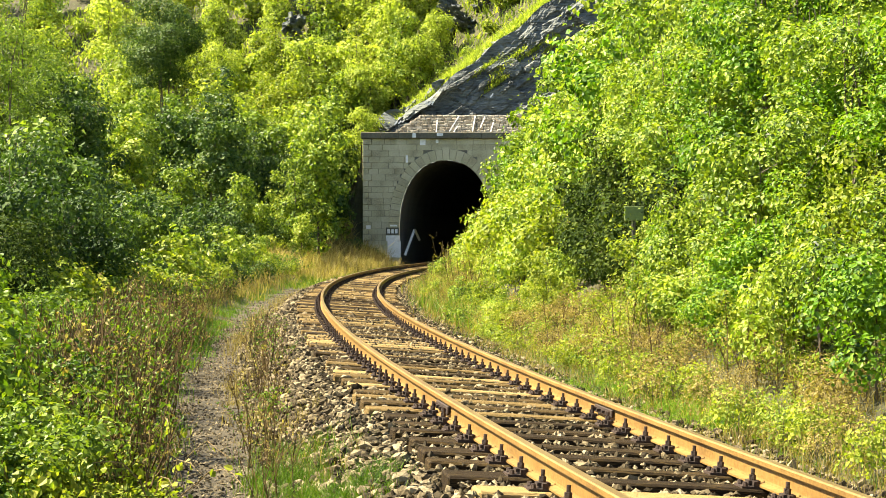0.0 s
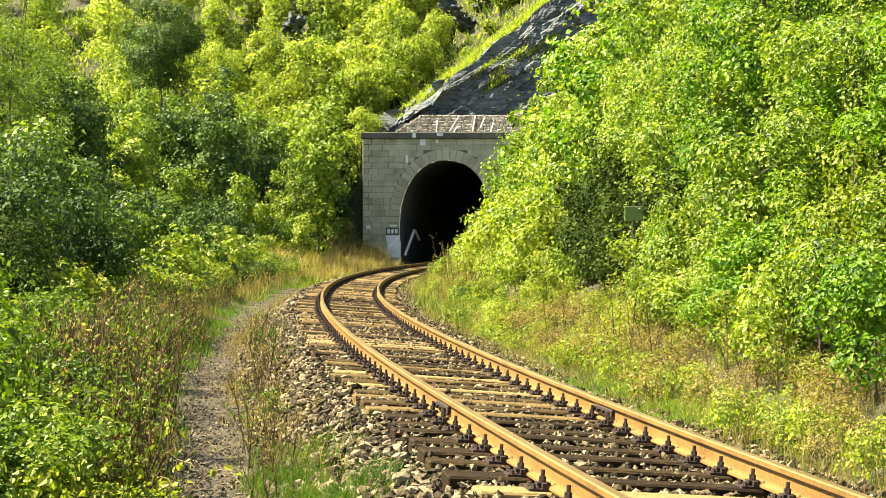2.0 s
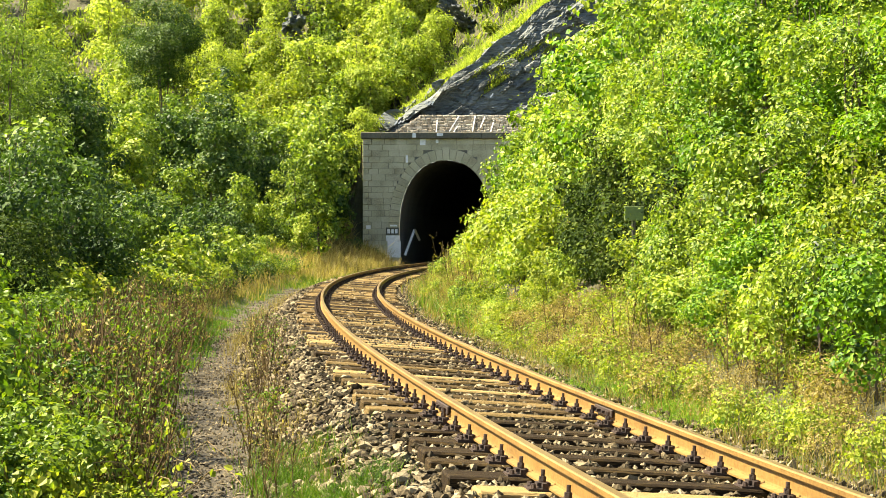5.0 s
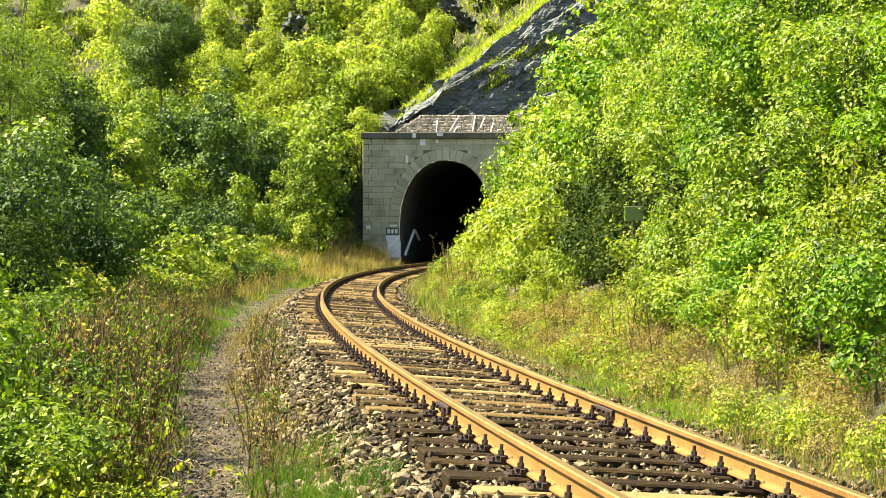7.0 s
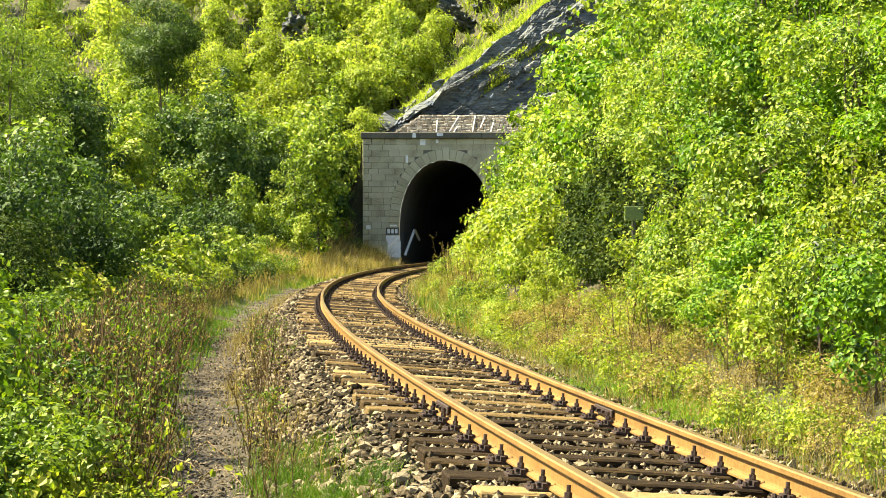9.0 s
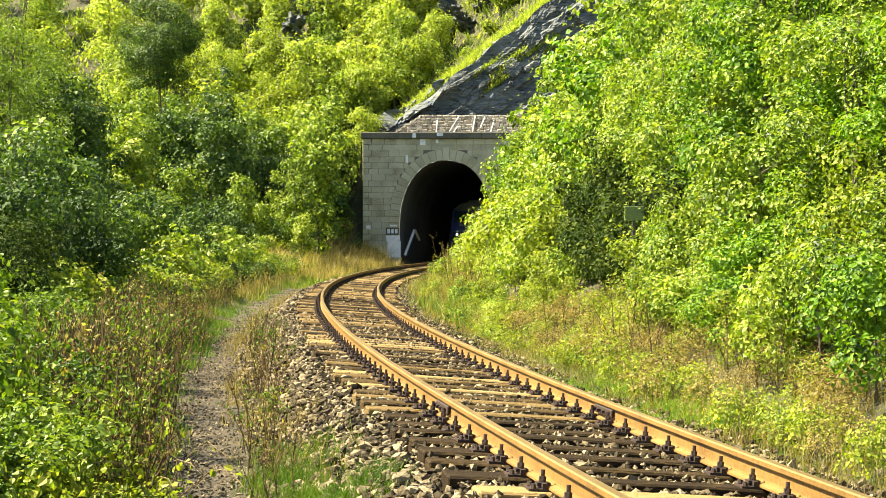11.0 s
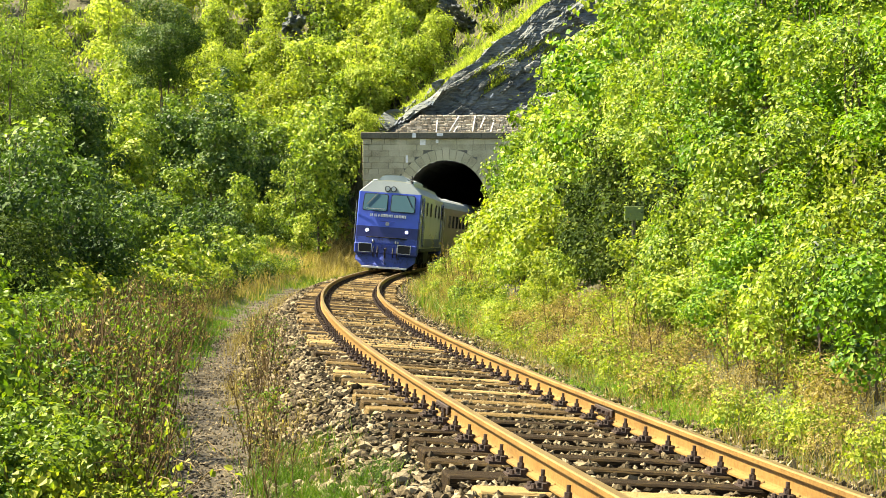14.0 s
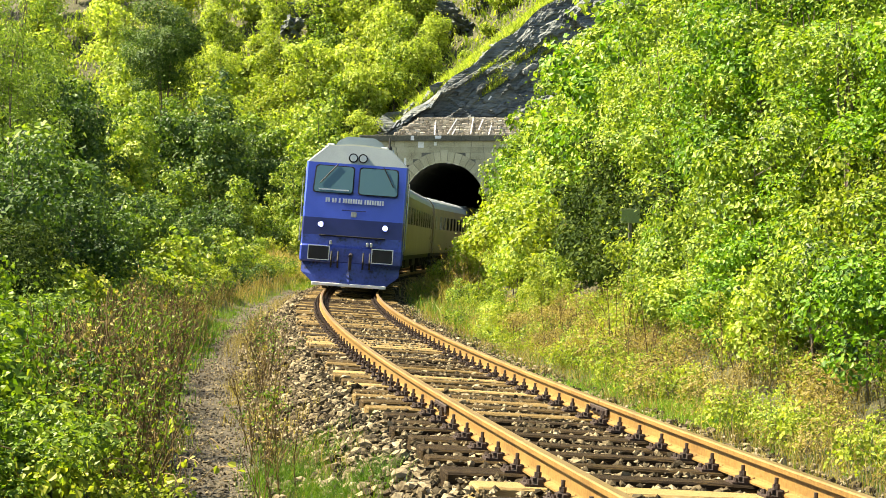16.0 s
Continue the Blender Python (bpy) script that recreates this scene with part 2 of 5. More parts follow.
def broad_leaf_arrays(c, nrm, size, rng, wide=0.7, droop=0.3):
    """Pointed oval leaf blades folded along the midrib, four triangles each."""
    k = len(c)
    t = rng.normal(size=(k, 3))
    t[:, 2] -= droop
    nrm = unit(nrm)
    t = unit(t - nrm * (t * nrm).sum(1, keepdims=True))
    b = np.cross(nrm, t)
    s = np.asarray(size).reshape(-1, 1)
    w = s * wide / 2
    v = np.stack([c - t * s * 0.5, c - t * s * 0.2 + b * w + nrm * s * 0.10, c + t * s * 0.2 + b * w * 0.75 + nrm * s * 0.07, c + t * s * 0.5 - nrm * s * 0.08,
                  c + t * s * 0.2 - b * w * 0.75 + nrm * s * 0.07, c - t * s * 0.2 - b * w + nrm * s * 0.10], 1).reshape(-1, 3)
    i = np.arange(k)[:, None] * 6
    return v, np.concatenate([i + [[0, 2, 1]], i + [[0, 3, 2]], i + [[0, 4, 3]], i + [[0, 5, 4]]], 1).reshape(-1, 3)


def clump_leaves(clumps, per_area, size, rng, up=0.45, shell=0.65, wide=0.55, blade=leaf_arrays):
    """Leaves spread over the shells of many rough clumps (x, y, z, r, flatness)."""
    cs, ns, sz = [], [], []
    for x, y, z, r, fl in clumps:
        k = max(int(per_area * r * r), 6)
        d = unit(rng.normal(size=(k, 3)))
        rr = r * (shell + (1.12 - shell) * rng.random((k, 1)) ** 0.7)
        rr *= 1 + 0.18 * np.sin(d[:, :1] * 5 + x * 3) * np.cos(d[:, 1:2] * 6 + y)
        p = d * rr
        p[:, 2] *= fl
        cs.append(p + [x, y, z])
        ns.append(d * 0.9 + [0, 0, up] + rng.normal(size=(k, 3)) * 0.38)
        sz.append(size * (0.55 + 0.8 * rng.random(k)))
    c, nr, sz = np.concatenate(cs), np.concatenate(ns), np.concatenate(sz)
    # no leaves deep inside, where clumps overlap
    inside = np.zeros(len(c), bool)
    for x, y, z, r, fl in clumps:
        q = (c - [x, y, z]) / [r, r, r * fl]
        inside |= (q * q).sum(1) < 0.34
    return blade(c[~inside], nr[~inside], sz[~inside], rng, wide)


# ---- the line of the track ----
_s = np.arange(-60.0, 420.0, 0.2)
_q = np.clip(_s, -60, 110) / 100
_th = 0.1944 - 0.2890 * _q - 0.0712 * _q ** 2 + 0.0648 * _q ** 3 - 0.0021 * np.maximum(_s - 110, 0)
_i0 = int(np.argmin(abs(_s)))
_x = -np.concatenate([[0], np.cumsum(np.sin((_th[1:] + _th[:-1]) / 2) * 0.2)])
_y = np.concatenate([[0], np.cumsum(np.cos((_th[1:] + _th[:-1]) / 2) * 0.2)])
_x, _y = _x - _x[_i0] + 3.192, _y - _y[_i0]
CANT = 0.0725


def on_track(s, u=0.0, z=0.0):
    """The place u metres right of the centre line and z over the rail plane, s metres along."""
    th = np.interp(s, _s, _th)
    return np.array([np.interp(s, _s, _x) + u * np.cos(th), np.interp(s, _s, _y) + u * np.sin(th), z + 0.0545 - u * CANT])


def track_pose(s, u=0.0, z=0.0):
    th = float(np.interp(s, _s, _th))
    ax = Vector((math.cos(th), math.sin(th), -CANT)).normalized()
    ay = Vector((-math.sin(th), math.cos(th), 0))
    m = Matrix((ax, ay, ax.cross(ay))).transposed().to_4x4()
    m.translation = Vector(on_track(s, u, z))
    return m


def across(x, y):
    """Signed distance right of the centre line, and metres along it."""
    s = np.interp(y, _y[_s < 250], _s[_s < 250])
    return (x - np.interp(s, _s, _x)) * np.cos(np.interp(s, _s, _th)), s


# ---- ground: one sheet ----
PORTAL_Y = 109.0


def lump(x, y, k):
    return np.sin(x * k + 1.3) * np.cos(y * k * 0.8 + 0.7) + 0.5 * np.sin(x * k * 2.3 + y * k * 1.7)


def smooth(a, b, v):
    t = np.clip((v - a) / (b - a), 0, 1)
    return t * t * (3 - 2 * t)


def ground_z(x, y):
    x, y = np.asarray(x, float), np.asarray(y, float)
    u, s = across(x, y)
    au = abs(u)
    bed = -0.34 + 0.0545 - np.clip(u, -1.7, 1.7) * CANT
    z = bed + (-0.47 - bed) * smooth(1.5, 2.05, au)
    left = np.maximum(-u - 3.15, 0)
    z = z + np.where(u < 0, 0.30 * np.minimum(left, 7) + 0.12 * np.maximum(left - 7, 0), 0)
    right = np.maximum(u - 3.2, 0)
    z = z + np.where(u > 0, 0.55 * np.minimum(right, 14) + 0.35 * np.maximum(right - 14, 0), 0)
    z = z + 0.03 * lump(x, y, 2.1) * smooth(2.2, 3.5, au) + 0.25 * lump(x, y, 0.35) * smooth(5, 9, au)
    # hillside in which the tunnel lies
    ridge = np.clip(8.6 + 0.80 * (x + 3.9), 8.0, 26)
    over = 8.25 + (ridge - 8.25) * smooth(113.6, 117.0, y) + 0.62 * np.maximum(y - 116.2, 0)
    aside = -0.5 + 0.62 * np.maximum(y - 104 - 0.35 * np.maximum(-12 - x, 0), 0)
    w = smooth(-6.4, -4.9, x)
    hill = aside * (1 - w) + over * w
    hill = hill + 0.8 * lump(x, y, 0.16) * smooth(118, 130, y)
    return np.where(y > PORTAL_Y + 0.45, np.maximum(hill, np.where(w > 0.5, hill, z)), np.where(x < -4.9, np.maximum(z, aside * (1 - w) - w), z))


def span(*rows):
    out = []
    for a, b, st in rows:
        out += list(np.arange(a, b, st))
    return np.array(out + [rows[-1][1]])


gx = span((-600, -100, 100), (-100, -30, 7), (-30, -10, 1.0), (-10, 9, 0.25), (9, 30, 1.0), (30, 100, 7), (100, 600, 100))
gy = span((-300, -20, 40), (-20, 6, 2), (6, 45, 0.35), (45, 108, 1.0), (108, 109.2, 0.6), (109.2, 109.7, 0.5), (109.7, 130, 0.8), (130, 200, 5), (200, 1000, 100))
GX, GY = np.meshgrid(gx, gy)
GZ = ground_z(GX, GY)
nx, ny = len(gx), len(gy)
idx = np.arange(nx * ny).reshape(ny, nx)
quads = np.stack([idx[:-1, :-1], idx[:-1, 1:], idx[1:, 1:], idx[1:, :-1]], -1).reshape(-1, 4)
tri = np.concatenate([quads[:, [0, 1, 2]], quads[:, [0, 2, 3]]])
mid = np.stack([GX, GY], -1).reshape(-1, 2)[tri].mean(1)
tri = tri[~((abs(mid[:, 0] + 0.04) < 3.2) & (mid[:, 1] > PORTAL_Y + 0.15) & (mid[:, 1] < PORTAL_Y + 0.75))]      # mouth of the tunnel
ground_me = mesh_np("ground", np.stack([GX, GY, GZ], -1).reshape(-1, 3), tri, SOIL, False)
for mt in (DIRT, BED):
    ground_me.materials.append(mt)
ce = np.stack([GX, GY], -1).reshape(-1, 2)[tri].mean(1)
uu, ss = across(ce[:, 0], ce[:, 1])
mi = np.where((abs(uu) < 2.05) & (ce[:, 1] < PORTAL_Y + 0.3), 2, np.where((uu < -1.95) & (uu > -3.15 - 0.2 * np.sin(ss)) & (ce[:, 1] < 100), 1, 0))
ground_me.polygons.foreach_set("material_index", mi.astype(np.int32))
tagged(new("ground", ground_me), "earth bank with leaf litter and a trodden path", "ground", kind="structure")

# ---- track: rails, sleepers, fastenings ----
def rail_mesh(name, s0, s1, u, step=0.5):
    prof = [(-0.062, -0.172), (0.062, -0.172), (0.062, -0.160), (0.012, -0.146), (0.008, -0.130), (0.008, -0.046), (0.035, -0.040),
            (0.036, -0.010), (0.028, 0.0), (-0.028, 0.0), (-0.036, -0.010), (-0.035, -0.040), (-0.008, -0.046), (-0.008, -0.130), (-0.012, -0.146), (-0.062, -0.160)]
    n = len(prof)
    ss = np.linspace(s0, s1, max(int((s1 - s0) / step), 2))
    vs = [on_track(s, u + a, b) for s in ss for a, b in prof]
    fs = [(i * n + j, i * n + (j + 1) % n, (i + 1) * n + (j + 1) % n, (i + 1) * n + j) for i in range(len(ss) - 1) for j in range(n)]
    fs += [tuple(range(n))[::-1], tuple((len(ss) - 1) * n + j for j in range(n))]
    return vs, fs


track = thing("railway_track", "single curved railway track of rusty rails on weathered timber sleepers", "railway track", kind="structure")
JOINT_L, JOINT_R = 14.0, 14.55
for nm, u, joint in (("left", -0.7535, JOINT_L), ("right", 0.7535, JOINT_R)):
    for a, b in ((-40, joint - 0.006), (joint + 0.006, 210)):
        rl = part("rail", rail_mesh("rail", a, b, u), [RUST, RAILTOP], track, "rust-orange steel rail with a worn head")
        rl.data.polygons.foreach_set("material_index", np.array([1 if abs((p.index % 16) - 8.0) < 0.6 and p.index < len(rl.data.polygons) - 2 else 0 for p in rl.data.polygons], np.int32))
    for sd in (-1, 1):
        bm = boxes((-0.012, 0.012, -0.30, 0.30, -0.125, -0.055), bevel=0.006)
        for k in (-0.22, -0.08, 0.08, 0.22):
            rod(bm, (sd * 0.01, k, -0.09), (sd * 0.045, k, -0.09), 0.018, n=6)
        fp = part("fishplate", bm, IRON, track)
        fp.matrix_basis = track_pose(joint, u + sd * 0.022, 0)

rng = np.random.default_rng(4)
bm = bmesh.new()
box(bm, -1.30, 1.30, -0.125, 0.125, -0.15, 0.0, bevel=0.014, segs=1)
bmesh.ops.subdivide_edges(bm, edges=[e for e in bm.edges if abs(e.verts[0].co.x - e.verts[1].co.x) > 1], cuts=5)
sleeper_meshes = []
for k in range(5):
    b2 = bm.copy()
    for v in b2.verts:
        v.co.z += 0.012 * noise.noise(v.co * 2.1 + Vector((k * 9, 0, 0)))
        v.co.y += 0.014 * noise.noise(v.co * 1.7 + Vector((0, k * 7, 3)))
        v.co.x += 0.03 * noise.noise(Vector((v.co.y * 9, k * 5, 2)))
    me = bpy.data.meshes.new("sleeper")
    b2.to_mesh(me)
    b2.free()
    me.materials.append(TIMBER)
    sleeper_meshes.append(me)
bm.free()

bm = boxes((-0.18, 0.18, -0.075, 0.075, 0, 0.018), (-0.10, -0.07, -0.07, 0.07, 0.018, 0.05), (0.07, 0.10, -0.07, 0.07, 0.018, 0.05))
for sx in (-1, 1):
    box(bm, min(sx * 0.045, sx * 0.125), max(sx * 0.045, sx * 0.125), -0.035, 0.035, 0.03, 0.052)
    rod(bm, (sx * 0.088, 0, 0.03), (sx * 0.088, 0, 0.085), 0.023, n=6)
    rod(bm, (sx * 0.088, 0, 0.085), (sx * 0.088, 0, 0.125), 0.013, n=6)
    for sy in (-0.048, 0.048):
        rod(bm, (sx * 0.152, sy, 0.015), (sx * 0.152, sy, 0.045), 0.020, 0.014, n=6)
fast_me = bpy.data.meshes.new("rail_fastening")
bm.to_mesh(fast_me)
bm.free()
fast_me.materials.append(IRON)
s = -19.65
near = 0
far_v, far_f = [], []
sleeper_at = []
fv = np.array([v.co[:] for v in fast_me.vertices])
ff = [tuple(p.vertices) for p in fast_me.polygons]
while s < 125:
    sleeper_at.append(s)
    z = -0.19 + rng.uniform(-0.012, 0.008)
    m = track_pose(s, rng.uniform(-0.06, 0.06), z) @ pose(0, 0, 0, rng.uniform(-1, 1), 0, rng.uniform(-1.6, 1.6))
    share("sleeper", sleeper_meshes[rng.integers(5)], m, track)
    for u in (-0.7535, 0.7535):
        fm = track_pose(s, u, -0.188)
        if near < 300 and s > 6:
            share("rail_fastening", fast_me, fm, track)
            near += 1
        else:
            base = len(far_v)
            far_v += [tuple(fm @ Vector(v)) for v in fv]
            far_f += [tuple(i + base for i in q) for q in ff]
    s += 0.60 + rng.uniform(-0.035, 0.035)
if far_v:
    tagged(part("rail_fastenings", (far_v, far_f), IRON, track), kind="stuff")

# ballast stones: rough pebbles, joined
def stone_arrays(c, r, rng, coarse=False):
    k = len(c)
    if coarse:
        v = np.array([(1, 0, 0), (-1, 0, 0), (0, 1, 0), (0, -1, 0), (0, 0, 0.8), (0, 0, -0.8)], float)[None] * rng.uniform(0.6, 1.4, (k, 6, 1)) + rng.normal(size=(k, 6, 3)) * 0.2
        fc = np.array([(0, 2, 4), (2, 1, 4), (1, 3, 4), (3, 0, 4), (2, 0, 5), (1, 2, 5), (3, 1, 5), (0, 3, 5)])
        return (v * r[:, None, None] + c[:, None]).reshape(-1, 3), (np.arange(k)[:, None, None] * 6 + fc[None]).reshape(-1, 3)
    g = (1 + 5 ** 0.5) / 2
    ico = unit(np.array([(-1, g, 0), (1, g, 0), (-1, -g, 0), (1, -g, 0), (0, -1, g), (0, 1, g), (0, -1, -g), (0, 1, -g), (g, 0, -1), (g, 0, 1), (-g, 0, -1), (-g, 0, 1)], float))
    fc = np.array([(0, 11, 5), (0, 5, 1), (0, 1, 7), (0, 7, 10), (0, 10, 11), (1, 5, 9), (5, 11, 4), (11, 10, 2), (10, 7, 6), (7, 1, 8), (3, 9, 4), (3, 4, 2), (3, 2, 6), (3, 6, 8), (3, 8, 9), (4, 9, 5), (2, 4, 11), (6, 2, 10), (8, 6, 7), (9, 8, 1)])
    v = ico[None] * (1 + 0.28 * rng.normal(size=(k, 12, 1))).clip(0.55, 1.5)
    v = v * (0.6 + 0.8 * rng.random((k, 1, 3)))
    a = rng.random(k) * 6.28
    ca, sa = np.cos(a)[:, None], np.sin(a)[:, None]
    v = np.stack([v[..., 0] * ca - v[..., 1] * sa, v[..., 0] * sa + v[..., 1] * ca, v[..., 2] * 0.8], -1)
    v = v * r[:, None, None] + c[:, None]
    return v.reshape(-1, 3), (np.arange(k)[:, None, None] * 12 + fc[None]).reshape(-1, 3)


def scatter_track(n, s0, s1, u0, u1, rng, power=1.0):
    s = s0 + (s1 - s0) * rng.random(n) ** power
    u = u0 + (u1 - u0) * rng.random(n)
    th = np.interp(s, _s, _th)
    return np.interp(s, _s, _x) + u * np.cos(th), np.interp(s, _s, _y) + u * np.sin(th), u, s


rng = np.random.default_rng(11)
vs, fs, base = [], [], 0
for n, s0, s1, u0, u1, r0, r1, pw, lift in ((8000, 8, 25, -2.3, -1.2, 0.016, 0.042, 1.15, 0.02), (5000, 25, 34, -2.3, -1.2, 0.02, 0.046, 1.0, 0.02), (13000, 8, 25, -1.3, 1.35, 0.014, 0.029, 1.15, 0.088), (2600, 8, 25, -1.3, 1.35, 0.02, 0.042, 1.15, 0.085), (6000, 25, 34, -1.3, 1.35, 0.018, 0.038, 1.0, 0.088),
                                      (3500, 8, 40, 1.2, 2.1, 0.016, 0.040, 1.3, 0.02), (4500, 34, 108, -2.2, -1.2, 0.03, 0.07, 1.1, 0.01),
                                      (4000, 34, 108, -1.3, 1.3, 0.03, 0.06, 1.1, 0.075), (2500, 36, 90, 1.2, 2.0, 0.03, 0.06, 1.1, 0.01), (16000, 9, 40, -3.2, -1.9, 0.005, 0.020, 1.5, -0.002), (3000, 30, 84, -3.3, -1.9, 0.008, 0.028, 1.1, -0.004)):
    x, y, u, s = scatter_track(n, s0, s1, u0, u1, rng, pw)
    r = r0 + (r1 - r0) * rng.random(n) ** 1.6
    gap = np.abs(s[:, None] - np.array(sleeper_at)[None]).min(1)
    ok = (gap > 0.125 + r * 0.6) | (abs(u) > 1.33) | (rng.random(n) < 0.03)
    x, y, u, r = x[ok], y[ok], u[ok], r[ok]
    n = len(x)
    z = ground_z(x, y) + lift + r * 0.35 + 0.05 * rng.random(n) * (lift > 0)
    v, f = stone_arrays(np.stack([x, y, z], 1), r, rng, s0 > 24 or r1 < 0.03)
    vs.append(v)
    fs.append(f + base)
    base += len(v)
tagged(new("ballast", mesh_np("ballast", np.concatenate(vs), np.concatenate(fs), STONE)), "grey-brown crushed stone ballast round the sleepers", "ballast", kind="stuff")

# ---- tunnel portal ----
PX, ARCH_A, ARCH_B, ARCH_Z, ARCH_P = 0.20, 3.06, 4.52, 2.30, 2.2      # a horseshoe: centre, half width, rise, springing, fullness
RING = 0.74
TOP = 8.25
portal = thing("tunnel_portal", "grey stone tunnel portal with an arch of voussoirs and dark coping", "tunnel portal", kind="structure")


def arch_points(n):
    """Points and outward normals along the arch from springing to springing, evenly spaced."""
    ph = np.linspace(0, math.pi, 2001)
    x = -np.sign(np.cos(ph)) * ARCH_A * abs(np.cos(ph)) ** (2 / ARCH_P)
    z = ARCH_Z + ARCH_B * np.clip(np.sin(ph), 0, 1) ** (2 / ARCH_P)
    d = np.concatenate([[0], np.cumsum(np.hypot(np.diff(x), np.diff(z)))])
    t = np.linspace(0, d[-1], n + 1)
    x, z = np.interp(t, d, x), np.interp(t, d, z)
    dx, dz = np.gradient(x), np.gradient(z)
    ln = np.hypot(dx, dz)
    nx_, nz_ = -dz / ln, dx / ln
    nx_[0], nz_[0], nx_[-1], nz_[-1] = -1, 0, 1, 0
    return [(PX + float(a), float(b), float(c), float(e)) for a, b, c, e in zip(x, z, nx_, nz_)]


def arch_outline(grow=0.0, n=30, foot=-0.6):
    pts = [(x + c * grow, z + e * grow) for x, z, c, e in arch_points(n)]
    return [(pts[0][0], foot)] + pts + [(pts[-1][0], foot)]


def ring_half(z):
    """Half width of the outer edge of the ring at the height z."""
    k = max(z - ARCH_Z, 0) / (ARCH_B + RING)
    return (ARCH_A + RING) * max(1 - k ** ARCH_P, 0) ** (1 / ARCH_P)


# backing wall behind the face stones, with the opening through it
hole = arch_outline(0.03)
bm = bmesh.new()
for yy in (PORTAL_Y + 0.06, PORTAL_Y + 0.40):
    lo = [bm.verts.new((x, yy, z)) for x, z in hole]
    up = [bm.verts.new((-5.28 if x < PX else 5.2, yy, z) if z < 4.9 else (x, yy, TOP)) for i, (x, z) in enumerate(hole)]
    for i in range(len(hole) - 1):
        bm.faces.new((lo[i], lo[i + 1], up[i + 1], up[i]))
bm.verts.ensure_lookup_table()
h = len(hole)
for i in range(h - 1):
    bm.faces.new((bm.verts[i], bm.verts[i + 1], bm.verts[2 * h + i + 1], bm.verts[2 * h + i]))
    bm.faces.new((bm.verts[h + i], bm.verts[h + i + 1], bm.verts[3 * h + i + 1], bm.verts[3 * h + i]))
bmesh.ops.recalc_face_normals(bm, faces=bm.faces)
part("backing_wall", bm, MORTAR, portal)


def stone_block(pts, y0, y1, inset=0.012, bev=0.02):
    """A block with its outline (x, z) drawn in a little for the joint and its front edge chamfered."""
    cx, cz = sum(p[0] for p in pts) / len(pts), sum(p[1] for p in pts) / len(pts)
    def pull(k):
        return [(x + (cx - x) / max(math.hypot(cx - x, cz - z), 1e-6) * k, z + (cz - z) / max(math.hypot(cx - x, cz - z), 1e-6) * k) for x, z in pts]
    a, b = pull(inset), pull(inset + bev)
    n = len(pts)
    vs = [(x, y1, z) for x, z in a] + [(x, y0 + bev, z) for x, z in a] + [(x, y0, z) for x, z in b]
    fs = [tuple(range(2 * n, 3 * n))]
    for lay in (0, 1):
        fs += [(lay * n + i, lay * n + (i + 1) % n, (lay + 1) * n + (i + 1) % n, (lay + 1) * n + i) for i in range(n)]
    return vs, fs


rng = np.random.default_rng(2)
n_v = 31
ring = arch_points(n_v)
for i in range(n_v):
    r2 = RING + (0.14 if i == n_v // 2 else 0) + rng.uniform(-0.03, 0.03)
    (x0, z0, c0, e0), (x1, z1, c1, e1) = ring[i], ring[i + 1]
    pts = [(x0, z0), (x1, z1), (x1 + c1 * r2, z1 + e1 * r2), (x0 + c0 * r2, z0 + e0 * r2)]
    part("voussoir", stone_block(pts, PORTAL_Y - 0.07, PORTAL_Y + 0.4, 0.018), ASHLAR, portal)
for sd in (-1, 1):
    z = ARCH_Z
    while z > -0.5:
        hgt = 0.44
        w = RING + rng.uniform(-0.04, 0.04)
        xs = sorted((PX + sd * ARCH_A, PX + sd * (ARCH_A + w)))
        part("jamb_stone", stone_block([(xs[0], z - hgt), (xs[1], z - hgt), (xs[1], z), (xs[0], z)], PORTAL_Y - 0.07, PORTAL_Y + 0.4, 0.018), ASHLAR, portal)
        z -= hgt
course, z = 0, TOP
while z > -0.5:
    hgt = (0.40, 0.36, 0.44, 0.38)[course % 4]
    z0 = z - hgt
    for x0, x1, quoin in ((-5.30, -4.72 - 0.18 * (course % 2), 1), (4.65 + 0.18 * (course % 2), 5.25, 1)):
        part("quoin", stone_block([(x0, z0), (x1, z0), (x1, z), (x0, z)], PORTAL_Y - 0.05, PORTAL_Y + 0.4, 0.014, 0.03), ASHLAR, portal)
    x = -4.72 - 0.18 * (course % 2)
    end = 4.65 + 0.18 * (course % 2)
    while x < end - 0.05:
        x1 = min(x + rng.uniform(0.65, 1.25), end)
        if end - x1 < 0.35:
            x1 = end
        zm = (z + z0) / 2
        half = max(ring_half(zm) - 0.03, 0)
        a, b = x, x1
        if half and a < PX + half and b > PX - half:
            cuts = [(a, min(b, PX - half)), (max(a, PX + half), b)]
        else:
            cuts = [(a, b)]
        for a, b in cuts:
            if b - a > 0.12:
                d = rng.uniform(-0.012, 0.012)
                part("ashlar_block", stone_block([(a, z0), (b, z0), (b, z), (a, z)], PORTAL_Y + d, PORTAL_Y + 0.4, 0.008, 0.012), ASHLAR, portal)
        x = x1
    z, course = z0, course + 1
x = -5.42
while x < 5.35:
    x1 = min(x + rng.uniform(1.1, 1.5), 5.35)
    part("coping_stone", boxes((x + 0.006, x1 - 0.006, PORTAL_Y - 0.20, PORTAL_Y + 0.75, TOP, TOP + 0.40), bevel=0.025), COPING, portal)
    x = x1
